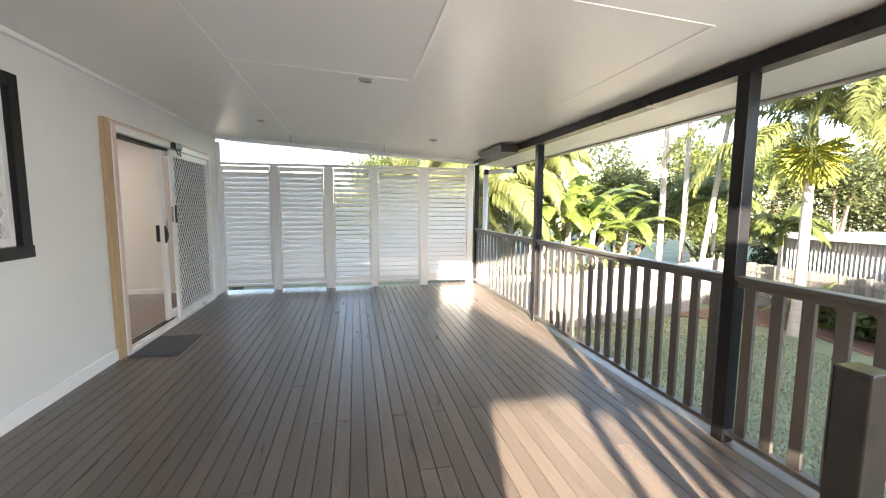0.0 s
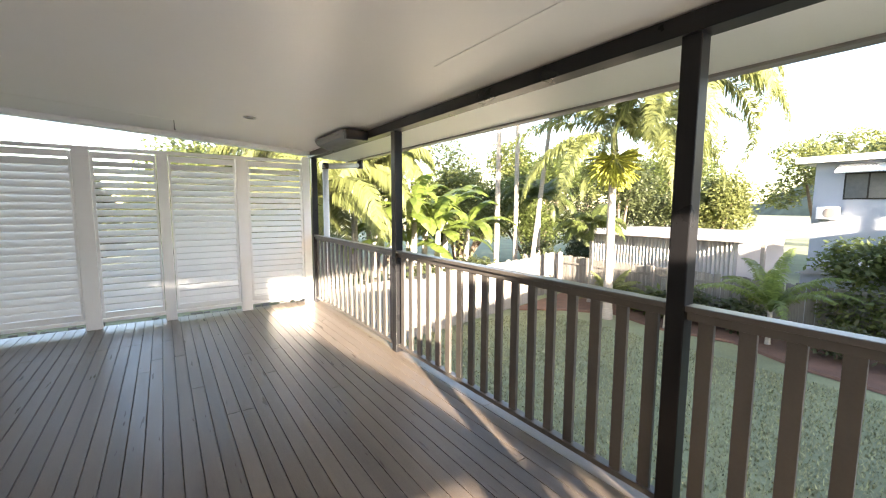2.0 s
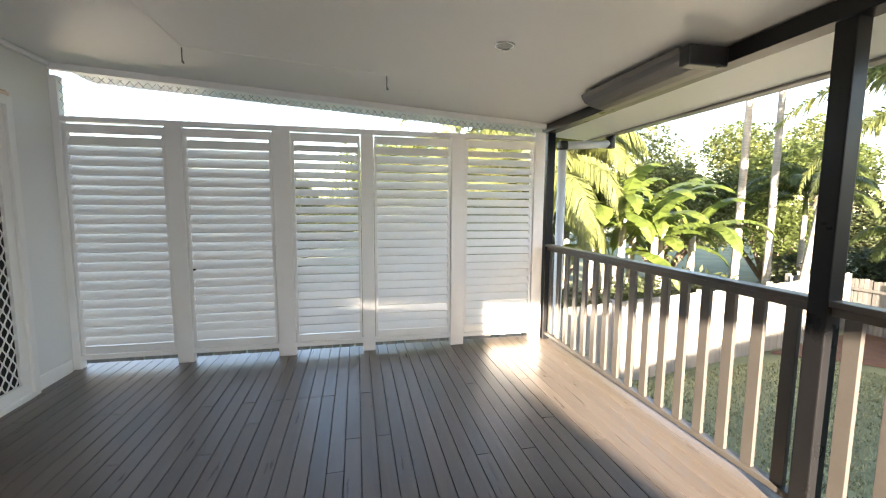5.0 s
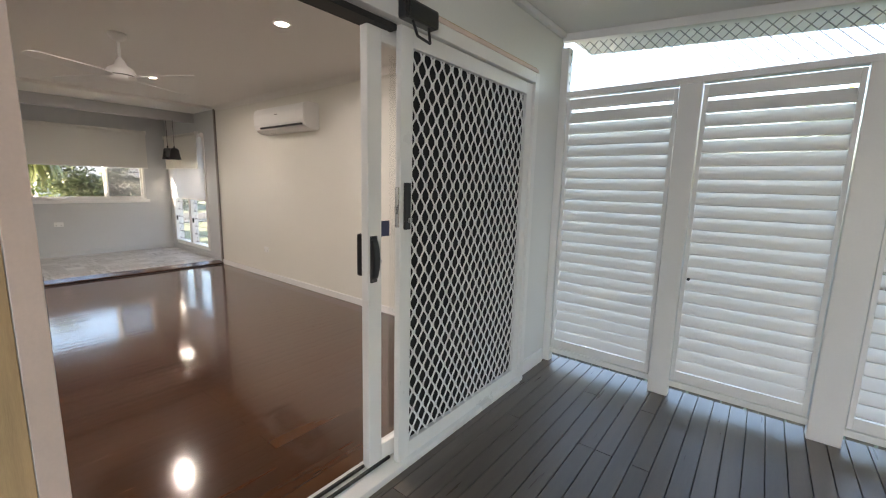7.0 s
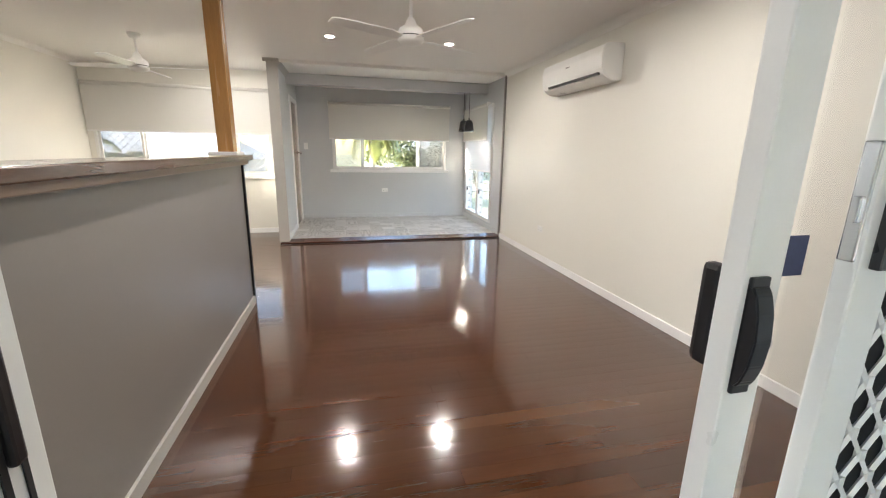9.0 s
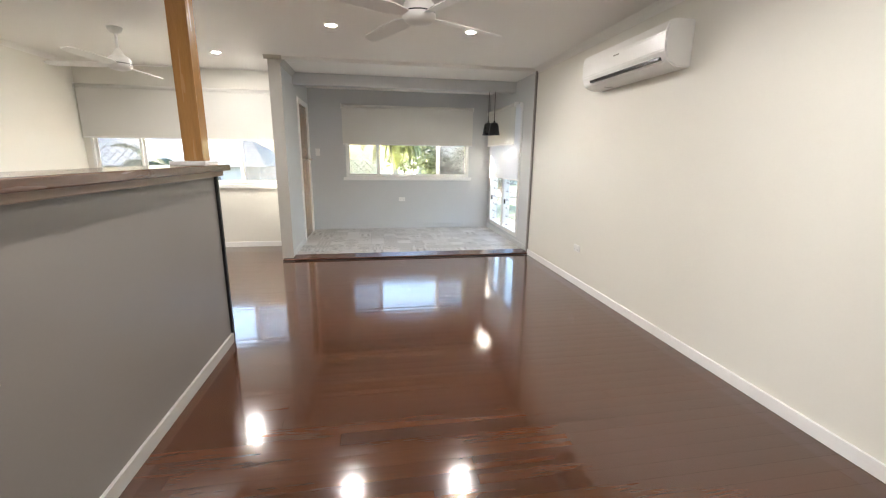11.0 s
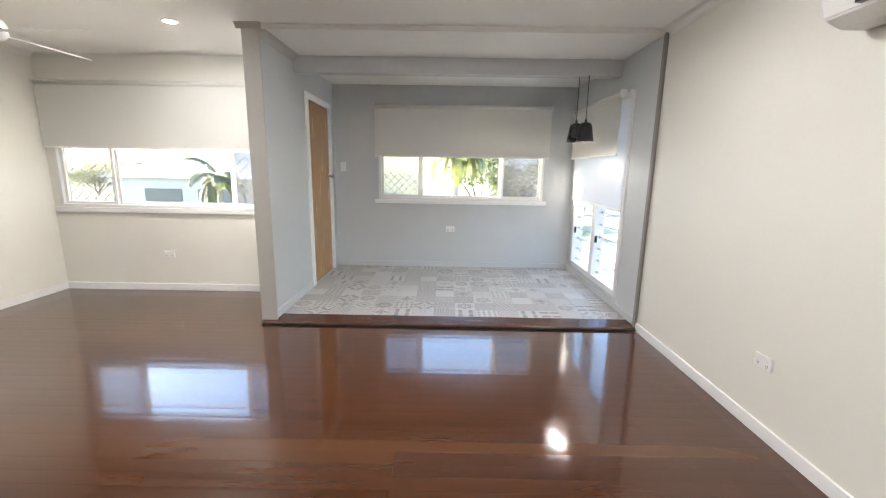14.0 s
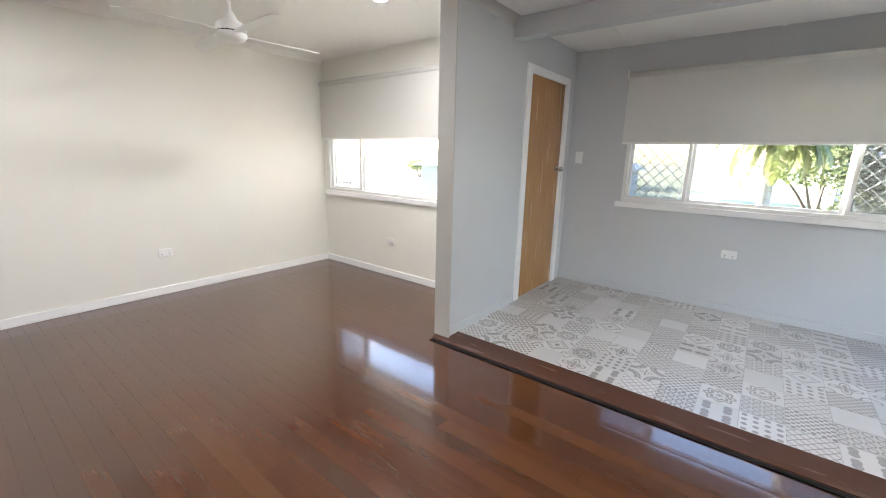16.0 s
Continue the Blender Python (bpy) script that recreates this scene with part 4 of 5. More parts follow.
# clumps of grass blades in the part of the lawn nearest the deck
def grass_patch(seed, n, x0, x1, y0, y1):
    r = random.Random(seed)
    v, f = [], []
    for i in range(n):
        x, y = r.uniform(x0, x1), r.uniform(y0, y1)
        if x > 10.6:
            continue
        t, h, w = r.uniform(0, 6.28), r.uniform(0.025, 0.06), r.uniform(0.006, 0.014)
        k = len(v)
        dx, dy = math.cos(t) * w, math.sin(t) * w
        v += [(x - dx, y - dy, GZ), (x + dx, y + dy, GZ), (x + dy * 3, y - dx * 3, GZ + h)]
        f.append((k, k + 1, k + 2))
    me = bpy.data.meshes.new("lawn_blades")
    me.from_pydata(v, [], f)
    me.materials.append(M_LAWN)
    tagged(new("lawn_blades", me), "short dry lawn grass blades", "grass", kind="stuff")
M_LAWN = material("lawn blades", (0.25, 0.26, 0.135), 0.8, dark=0.6, scale=1.2, fine=10, bump=0, island=True, vary=0.4)
grass_patch(3, 60000, 2.8, 10.8, 0.5, 10.0)

# fences
def paling_fence(name, p, q, h, w, mat, label, rails=True, uneven=0.02):
    f = thing(name, label, "fence")
    p, q = Vector((*p, GZ)), Vector((*q, GZ))
    d = (q - p)
    n = int(d.length / (w + 0.008))
    m0 = Matrix.Translation(p) @ Matrix.Rotation(math.atan2(d.y, d.x), 4, "Z")
    me = finish(boxes((0, w, -0.01, 0.01, 0.03, h), bevel=0.003), "paling", mat)
    r = random.Random(len(label))
    for i in range(n):
        o = new("paling", me)
        o.parent = f
        o.matrix_basis = m0 @ Matrix.Translation((i * (w + 0.008), r.uniform(-0.004, 0.004), r.uniform(-uneven, uneven))) @ Matrix.Rotation(radians(r.uniform(-0.6, 0.6)), 4, "Y")
    for z in (0.35, h - 0.3):
        part("rail", boxes((0, d.length, 0.011, 0.05, z, z + 0.07), bevel=0.004), mat, f).matrix_basis = m0
    for i in range(int(d.length / 2.4) + 1):
        part("post", boxes((i * 2.4, i * 2.4 + 0.09, 0.051, 0.14, 0, h + 0.03), bevel=0.005), mat, f).matrix_basis = m0
    return f
paling_fence("fence", (2.6, 9.1), (11.3, 10.85), 1.6, 0.14, M_BLOCK, "pale sunlit close-boarded fence behind the lawn", uneven=0.01)
paling_fence("fence", (13.45, -9.0), (13.45, 11.5), 1.45, 0.095, M_FENCE, "weathered grey paling fence behind the garden bed", uneven=0.03)
paling_fence("fence", (-10.0, 9.0), (2.5, 9.05), 1.5, 0.095, M_FENCE, "weathered grey side fence beyond the louvre screen", uneven=0.03)
paling_fence("fence", (11.3, 11.4), (13.4, 11.4), 1.6, 0.095, M_FENCE, "weathered grey paling fence at the corner", uneven=0.03)


# plants
def frond(bm, base, az, rise, length, droop, width, pairs, seed, tw=0.0, leaf_drop=0.55, plume=(-0.1, 0.35)):
    """One feather leaf: a curved midrib with narrow leaflets on both sides."""
    r = random.Random(seed)
    d = Vector((math.cos(az), math.sin(az), 0))
    side = Vector((-math.sin(az), math.cos(az), 0))
    pts, ang, p, n = [], rise, Vector(base), 10
    step = length / n
    for i in range(n + 1):
        pts.append(p.copy())
        p = p + (d * math.cos(ang) + Vector((0, 0, math.sin(ang)))) * step
        ang -= droop / n * (0.6 + i / n)
    for i in range(n):
        w = 0.022 * (1 - i / n) + 0.004
        a, b = pts[i], pts[i + 1]
        q = [bm.verts.new(a + side * w), bm.verts.new(a - side * w), bm.verts.new(b - side * w * 0.8), bm.verts.new(b + side * w * 0.8)]
        bm.faces.new(q)
    for j in range(pairs):
        t = 0.12 + 0.88 * j / pairs
        k = min(n - 1, int(t * n))
        o = pts[k].lerp(pts[k + 1], t * n - k)
        ax = (pts[k + 1] - pts[k]).normalized()
        L = width * (math.sin(math.pi * min(1, 0.15 + t * 0.85)) * 0.8 + 0.2) * r.uniform(0.85, 1.1)
        for s in (1, -1):
            out = (side * s * 0.85 + ax * 0.55 + Vector((0, 0, r.uniform(*plume)))).normalized()
            mid = o + out * L * 0.5 + Vector((0, 0, -L * leaf_drop * 0.15))
            tip = o + out * L * 0.92 + Vector((0, 0, -L * leaf_drop))
            w = ax * (0.013 + 0.028 * L)
            v = [bm.verts.new(o - w * 0.5), bm.verts.new(o + w * 0.5), bm.verts.new(mid + w), bm.verts.new(mid - w), bm.verts.new(tip)]
            bm.faces.new((v[0], v[1], v[2], v[3]))
            bm.faces.new((v[3], v[2], v[4]))


def trunk_mesh(bm, base, top, r0, r1, seg=12, rings=14, bend=0.0, swell=0.0):
    base, top = Vector(base), Vector(top)
    prev = None
    for i in range(rings + 1):
        t = i / rings
        c = base.lerp(top, t) + Vector((bend * math.sin(math.pi * t), bend * 0.5 * math.sin(math.pi * t), 0))
        rad = r0 + (r1 - r0) * t + swell * max(0, 0.15 - t) + (0.012 * r0 / 0.1 if i % 2 else 0) * 0.5
        ring = [bm.verts.new(c + Vector((rad * math.cos(6.2832 * k / seg), rad * math.sin(6.2832 * k / seg), 0))) for k in range(seg)]
        if prev:
            for k in range(seg):
                bm.faces.new((prev[k], prev[(k + 1) % seg], ring[(k + 1) % seg], ring[k]))
        prev = ring
    bm.faces.new(prev)


def palm(x, y, top, r, fronds, length, label, seed, leaf=None, rise=(0.2, 1.2), droop=2.0, width=0.5, pairs=46, lean=(0, 0), shaft=True, seeds=False, z0=GZ, leaf_drop=0.55, trunk=None, plume=(-0.1, 0.35)):
    r0 = random.Random(seed)
    p = thing("palm_tree", label, "palm tree", at=(x, y, z0))
    tp = Vector((lean[0], lean[1], top - z0))
    bm = bmesh.new()
    trunk_mesh(bm, (0, 0, 0), tp, r, r * 0.72, rings=26, swell=r * 2.0)
    part("trunk", bm, trunk or M_TRUNK, p, smooth=True)
    if shaft:
        bm = bmesh.new()
        trunk_mesh(bm, tp, tp + Vector((0, 0, 0.6)), r * 0.85, r * 0.45, rings=6)
        part("crownshaft", bm, M_LEAF, p, "green crownshaft", smooth=True)
        tp = tp + Vector((0, 0, 0.5))
    for i in range(fronds):
        bm = bmesh.new()
        frond(bm, tp, 2.399 * i + r0.uniform(-0.2, 0.2), r0.uniform(*rise), length * r0.uniform(0.85, 1.1), droop * r0.uniform(0.8, 1.2), width, pairs * 2, seed * 100 + i, leaf_drop=leaf_drop, plume=plume)
        part("frond", bm, leaf or M_LEAF, p)
    if seeds:
        bm = bmesh.new()
        for i in range(700):
            a, b, L = r0.uniform(0, 6.28), r0.uniform(-1.3, 0.75), r0.uniform(0.35, 0.85)
            d = Vector((math.cos(a) * math.cos(b), math.sin(a) * math.cos(b), math.sin(b))) * L
            o = tp + Vector((0, 0, -0.75))
            e = o + d + Vector((0, 0, -0.15))
            tube(bm, o + d * 0.25, e, 0.008, 0.017, seg=4)
        part("flower_head", bm, M_BLOOM, p, "dense yellow-green flower cluster")
    return p


def leaf_cloud(bm, blobs, n, size, seed, aspect=0.45):
    r = random.Random(seed)
    vol = [b[3] * b[4] * b[5] for b in blobs]
    for i in range(n):
        cx, cy, cz, rx, ry, rz = r.choices(blobs, vol)[0]
        while True:
            u = Vector((r.uniform(-1, 1), r.uniform(-1, 1), r.uniform(-1, 1)))
            if 0.3 < u.length < 1:
                break
        u *= 0.72 + 0.28 * noise.noise(u * 2.3 + Vector((cx, cy, cz)))
        o = Vector((cx + u.x * rx, cy + u.y * ry, cz + u.z * rz))
        d = Vector((r.uniform(-1, 1), r.uniform(-1, 1), r.uniform(-0.8, 0.4))).normalized()
        s = d.cross(Vector((r.uniform(-1, 1), r.uniform(-1, 1), 1))).normalized() * size * aspect * 0.5
        L = size * r.uniform(0.6, 1.2)
        v = [bm.verts.new(o), bm.verts.new(o + d * L * 0.5 + s), bm.verts.new(o + d * L), bm.verts.new(o + d * L * 0.5 - s)]
        bm.faces.new(v)


def bush(x, y, blobs, n, size, label, seed, mat=None, stems=4, z0=GZ, name="shrub", cat="shrub", trunk_r=0.03):
    r = random.Random(seed)
    p = thing(name, label, cat, at=(x, y, z0))
    bm = bmesh.new()
    for i in range(stems):
        b = blobs[i % len(blobs)]
        tip = Vector((b[0] + r.uniform(-0.3, 0.3) * b[3], b[1] + r.uniform(-0.3, 0.3) * b[4], b[2]))
        mid = tip * 0.5 + Vector((r.uniform(-0.1, 0.1), r.uniform(-0.1, 0.1), 0.05))
        o = Vector((r.uniform(-0.5, 0.5) * trunk_r * 3, r.uniform(-0.5, 0.5) * trunk_r * 3, 0))
        tube(bm, o, mid, trunk_r, trunk_r * 0.7, seg=7)
        tube(bm, mid, tip, trunk_r * 0.7, trunk_r * 0.25, seg=7)
    part("trunk" if name == "tree" else "stems", bm, M_BARK, p)
    bm = bmesh.new()
    leaf_cloud(bm, blobs, n, size, seed)
    part("crown", bm, mat or M_LEAFD, p)
    return p


def banana(x, y, seed):
    p = thing("banana_plant", "banana plant clump with broad bright torn leaves", "banana plant", at=(x, y, GZ))
    r = random.Random(seed)
    for sx, sy, h in ((0, 0, 3.0), (0.7, -0.4, 2.5), (-0.6, 0.5, 2.7), (0.3, 0.8, 1.8)):
        bm = bmesh.new()
        trunk_mesh(bm, (sx, sy, 0), (sx + 0.1, sy, h), 0.13, 0.08, rings=8)
        part("stem", bm, M_TRUNK, p, smooth=True)
        for i in range(8):
            az, rise, L, W = 2.399 * i + r.uniform(-0.3, 0.3), r.uniform(0.5, 1.45), r.uniform(2.0, 3.0), r.uniform(0.22, 0.33)
            d, side = Vector((math.cos(az), math.sin(az), 0)), Vector((-math.sin(az), math.cos(az), 0))
            bm = bmesh.new()
            q, ang, n, rows = Vector((sx, sy, h - 0.1)), rise, 16, []
            for k in range(n + 1):
                t = k / n
                w = W * (math.sin(math.pi * min(1, max(0.0, (t - 0.12) / 0.88))) ** 0.6 if t > 0.12 else 0.06)
                up = d * -math.sin(ang) + Vector((0, 0, math.cos(ang)))
                rows.append((q.copy(), side * w, up * w * 0.35, t))
                q = q + (d * math.cos(ang) + Vector((0, 0, math.sin(ang)))) * (L / n)
                ang -= 2.0 / n * (0.4 + 1.4 * t)
            for k in range(n):
                a, b = rows[k], rows[k + 1]
                g = 0.86 if k % 3 == 2 else 1.0
                for s in (1, -1):
                    tear = r.uniform(0.75, 1.0) * g
                    v = [bm.verts.new(a[0]), bm.verts.new(b[0]), bm.verts.new(b[0] + s * b[1] * tear - b[2] * r.uniform(0.6, 1.4)), bm.verts.new(a[0] + s * a[1] - a[2])]
                    bm.faces.new(v)
            part("leaf", bm, M_BANANA, p)
    return p


# slender trunks behind the pale fence
palm(11.7, 12.35, 6.4, 0.10, 9, 2.6, "tall slender pale-trunked palm behind the fence", 11)
palm(11.2, 12.9, 6.9, 0.11, 9, 2.6, "tall slender pale-trunked palm behind the fence", 12, lean=(0.1, 0.0))
palm(11.3, 11.3, 5.6, 0.09, 9, 2.8, "leaning slender pale palm with drooping fronds", 13, lean=(0.5, -0.6))
palm(9.6, 17.0, 6.8, 0.11, 9, 2.6, "tall pale-trunked palm far behind the fence", 14)
# foxtail palms in the garden bed
palm(11.4, 8.12, 3.05, 0.13, 24, 3.5, "foxtail palm with arching plume fronds and yellow flowers", 21, leaf=M_LEAFY, rise=(-0.1, 1.3), droop=1.7, width=0.42, pairs=70, seeds=True, plume=(-0.7, 0.9))
palm(11.75, 6.45, 4.5, 0.12, 26, 3.5, "foxtail palm with long drooping plume fronds", 22, leaf=M_LEAFY, rise=(-0.5, 1.35), droop=2.3, width=0.45, pairs=70, plume=(-0.7, 0.9))
palm(12.6, 9.6, 0.3, 0.07, 12, 1.5, "young feather palm with low arching fronds", 23, rise=(0.0, 1.2), width=0.36, pairs=40)
palm(13.6, 12.9, 1.2, 0.09, 16, 2.2, "bushy young palm behind the corner fence", 24, rise=(0.0, 1.2), width=0.4)
palm(12.5, 8.7, -1.45, 0.05, 16, 1.05, "spiky yellow-green plant in the mulch bed", 26, leaf=M_LEAFY, rise=(0.2, 1.5), droop=1.1, width=0.26, pairs=22, shaft=False)
# shaggy palm cluster behind the end of the verandah
for i, (px, py, tz) in enumerate(((5.9, 14.2, 2.2), (4.6, 13.2, 1.3), (7.3, 15.6, 2.6), (3.9, 15.5, 3.0))):
    palm(px, py, tz, 0.12, 20, 3.3, "shaggy golden cane palm with long weeping fronds", 31 + i, leaf=M_LEAFY, rise=(-0.2, 1.3), droop=2.3, width=0.65, pairs=56, leaf_drop=0.9)
banana(9.2, 13.6, 5)
banana(7.6, 13.2, 6)
# clipped and wild shrubs
bush(12.6, 7.2, [(0, 0, 0.55, 0.7, 0.7, 0.5), (0.3, 1.0, 0.4, 0.6, 0.6, 0.4)], 900, 0.28, "low green shrub in the mulch bed", 41, M_LEAF)
bush(12.6, 6.0, [(0, 0.4, 0.7, 0.7, 1.0, 0.6), (0.1, -0.8, 0.6, 0.6, 0.8, 0.55)], 1500, 0.20, "feathery grey green shrub by the fence", 42)
bush(12.3, 1.7, [(0, 0, 0.45, 0.6, 1.2, 0.45), (0, -2.0, 0.4, 0.6, 1.2, 0.42), (0, 1.5, 0.5, 0.6, 0.8, 0.5)], 3200, 0.13, "low spreading olive green shrub", 43)
bush(13.9, 1.6, [(0, 1.6, 2.1, 0.9, 1.2, 0.8), (0, 0.7, 2.2, 0.9, 1.1, 0.8), (0.2, -0.7, 2.1, 0.9, 1.2, 0.8), (0, -2.3, 1.9, 0.9, 1.2, 0.8), (-0.4, 0.2, 1.3, 0.5, 1.6, 0.7), (-0.5, 1.5, 0.95, 0.6, 1.0, 0.85), (-0.5, -1.2, 0.9, 0.6, 1.4, 0.8)], 11500, 0.17, "broad glossy vine hedge covering the fence", 44, M_LEAF, stems=6)
palm(12.4, 4.45, -1.05, 0.06, 13, 1.9, "small bright leafy cordyline in the bed", 25, leaf=M_BANANA, rise=(0.7, 1.5), droop=1.5, width=0.28, pairs=30, shaft=False)
for i, (tx, ty, h, w) in enumerate(((9.5, 20, 7.6, 3.6), (13.5, 18.5, 6.8, 3.4), (17.5, 17.0, 6.4, 3.6), (21.0, 14.0, 5.8, 3.4), (6.0, 21, 7.0, 3.6), (23.5, 10.5, 5.2, 2.8), (2.0, 20, 6.0, 3.6), (-2.5, 21, 4.6, 3.2), (26, 15, 6.8, 3.8), (16.0, 21.0, 7.6, 3.6), (20.0, 19.0, 7.4, 3.6))):
    rr = random.Random(80 + i)
    bl = [(rr.uniform(-0.5, 0.5) * w, rr.uniform(-0.5, 0.5) * w, h * rr.uniform(0.35, 0.85), w * rr.uniform(0.45, 0.7), w * rr.uniform(0.45, 0.7), h * rr.uniform(0.18, 0.3)) for _ in range(7)]
    bush(tx, ty, bl, 14000, 0.22, "leafy green garden tree with an uneven crown", 80 + i, (M_LEAF, M_LEAFY, M_LEAF, M_LEAFD)[i % 4], stems=6, name="tree", cat="tree", trunk_r=0.12)
for i, (tx, ty, h, w) in enumerate(((44, 22, 11, 5.5), (50, 12, 11.5, 5.5), (46, 4, 11, 5.5), (52, -4, 11, 5.5), (38, 30, 11, 5.5))):
    rr = random.Random(120 + i)
    bl = [(rr.uniform(-0.6, 0.6) * w, rr.uniform(-0.6, 0.6) * w, h * rr.uniform(0.4, 0.85), w * rr.uniform(0.4, 0.6), w * rr.uniform(0.4, 0.6), h * rr.uniform(0.12, 0.22)) for _ in range(9)]
    bush(tx, ty, bl, 7000, 0.42, "broad yellow-green tree behind the houses", 120 + i, M_LEAFY, stems=6, name="tree", cat="tree", trunk_r=0.22)
# low hedge mass behind the pale fence
bush(7.0, 11.8, [(-2.2, 0, 0.9, 1.6, 0.7, 0.9), (0.5, 0.4, 0.9, 1.6, 0.7, 0.9), (3.0, 0.9, 0.9, 1.6, 0.7, 0.9)], 3000, 0.22, "dark undergrowth behind the pale fence", 61, stems=6)
bush(15.0, 13.2, [(-1, 0, 1.2, 1.4, 0.8, 1.1), (1.5, -0.4, 1.3, 1.5, 0.9, 1.2)], 2600, 0.22, "dark undergrowth behind the corner fence", 62, stems=6)

# shed behind the grey fence
sh = thing("shed", "low white corrugated shed with a flat metal roof", "shed", at=(0, 0, 0))
bm = bmesh.new()
n = 80
prev = None
for i in range(n + 1):
    y = 6.2 + 5.0 * i / n
    v = [bm.verts.new((14.9 + 0.03 * math.cos(i * math.pi), y, z)) for z in (GZ, 0.42)]
    if prev:
        bm.faces.new((prev[0], v[0], v[1], prev[1]))
    prev = v
part("wall", bm, M_SKYLIT, sh, "white corrugated wall")
for y in (6.1, 11.2):
    part("side_wall", boxes((14.95, 19.0, y, y + 0.1, GZ, 0.42)), M_SKYLIT, sh)
part("roof", boxes((14.5, 19.4, 5.3, 11.5, 0.50, 0.56)), M_ROOF, sh, "pale flat metal roof")
part("gutter", boxes((14.42, 14.5, 5.3, 11.5, 0.42, 0.56), bevel=0.01), M_SKYLIT, sh)
part("carport_post", boxes((14.7, 14.8, 5.35, 5.45, GZ, 0.5)), M_FENCE, sh)
wt = thing("shed", "small pale dome-roofed garden shed", "shed")
part("wall", boxes((15.0, 17.5, 2.6, 4.6, GZ, -0.35)), M_NEIGH, wt)
bm = bmesh.new()
a = [bm.verts.new((14.9, y, z)) for y, z in ((2.5, -0.35), (3.0, -0.1), (3.6, 0.0), (4.2, -0.1), (4.7, -0.35))]
b = [bm.verts.new((17.6, v.co.y, v.co.z)) for v in a]
bm.faces.new(a), bm.faces.new(b)
for i in range(5):
    bm.faces.new((a[i], a[(i + 1) % 5], b[(i + 1) % 5], b[i]))
part("roof", bm, M_ROOF, wt)

# neighbouring house
def house(name, x0, x1, y0, y1, z1, label, windows, balcony=None):
    h = thing(name, label, "house")
    part("wall", boxes((x0, x1, y0, y1, GZ, z1)), M_NEIGH, h)
    bm = bmesh.new()
    for i in range(int((z1 - GZ) / 0.17)):
        box(bm, x0 - 0.012, x0, y0, y1, GZ + i * 0.17, GZ + i * 0.17 + 0.155)
    part("cladding", bm, M_NEIGH, h, "pale horizontal boards")
    bm = bmesh.new()
    cy = (y0 + y1) / 2
    vs = [(x0 - 0.6, y0 - 0.6, z1), (x0 - 0.6, y1 + 0.6, z1), (x1 + 0.6, y1 + 0.6, z1), (x1 + 0.6, y0 - 0.6, z1), (x0 - 0.6, y0 - 0.6, z1 + 0.22), (x0 - 0.6, y1 + 0.6, z1 + 0.22), (x1 + 0.6, y1 + 0.6, z1 + 0.9), (x1 + 0.6, y0 - 0.6, z1 + 0.9)]
    v = [bm.verts.new(c) for c in vs]
    for f in ((0, 1, 2, 3), (4, 5, 6, 7), (0, 1, 5, 4), (1, 2, 6, 5), (2, 3, 7, 6), (3, 0, 4, 7)):
        bm.faces.new([v[i] for i in f])
    part("roof", bm, M_ROOF, h)
    part("fascia", boxes((x0 - 0.66, x0 - 0.6, y0 - 0.6, y1 + 0.6, z1 - 0.03, z1 + 0.24)), M_WHITE, h)
    for a, b, c, d in windows:
        w = part("window", boxes((x0 - 0.05, x0 - 0.012, a, b, c, d)), M_CHAR, h)
        part("pane", boxes((x0 - 0.06, x0 - 0.0505, a + 0.06, (a + b) / 2 - 0.03, c + 0.06, d - 0.06), (x0 - 0.06, x0 - 0.0505, (a + b) / 2 + 0.03, b - 0.06, c + 0.06, d - 0.06)), M_PANE, w)
    return h
M_PANE = material("dark window pane", (0.10, 0.11, 0.12), 0.08, dark=0.8)
nh = house("house", 25.5, 34.0, -9.0, 6.95, 3.5, "pale blue grey two-storey neighbouring house", ((4.4, 5.95, 1.82, 2.98), (1.9, 2.8, 2.2, 3.0), (-1.2, 1.2, 2.2, 3.0)))
bm = bmesh.new()
prev = None
for i in range(37):
    y = 4.2 + 1.95 * i / 36
    row = [bm.verts.new((x, y, z + 0.02 * (i % 2))) for x, z in ((25.45, 3.35), (24.75, 3.08), (24.75, 2.96))]
    if prev:
        for k in (0, 1):
            bm.faces.new((prev[k], row[k], row[k + 1], prev[k + 1]))
    prev = row
part("awning", bm, M_WHITE, nh, "white corrugated window awning")
part("balcony_floor", boxes((23.2, 25.4, -8.5, 3.2, 0.65, 0.85)), M_NEIGH, nh)
part("balcony_roof", boxes((22.9, 25.45, -8.8, 3.4, 3.42, 3.54)), material("green metal awning", (0.05, 0.09, 0.07), 0.5), nh, "dark green balcony roof")
for y in (3.05, -0.5, -4.2, -8.2):
    part("balcony_post", boxes((23.2, 23.32, y - 0.06, y + 0.06, -1.9, 3.42)), M_HALF, nh)
bm = boxes((23.2, 23.28, -8.5, 3.2, 1.85, 1.93))
for i in range(77):
    box(bm, 23.2, 23.24, -8.5 + i * 0.151, -8.5 + i * 0.151 + 0.1, 0.85, 1.85)
part("balcony_rail", bm, M_WHITE, nh, "white slatted balcony rail")
acu = thing("outdoor_unit", "white outdoor air conditioning unit on the house wall", "air conditioner")
part("case", boxes((25.0, 25.4, 5.95, 6.7, 0.95, 1.5), bevel=0.02), M_PLASTIC, acu)
part("fan_guard", tube(bmesh.new(), (24.985, 6.25, 1.22), (25.0, 6.25, 1.22), 0.22, seg=24), M_HALF, acu)
part("bracket", boxes((25.0, 25.48, 6.0, 6.04, 0.91, 0.95), (25.0, 25.48, 6.6, 6.64, 0.91, 0.95)), M_HALF, acu)
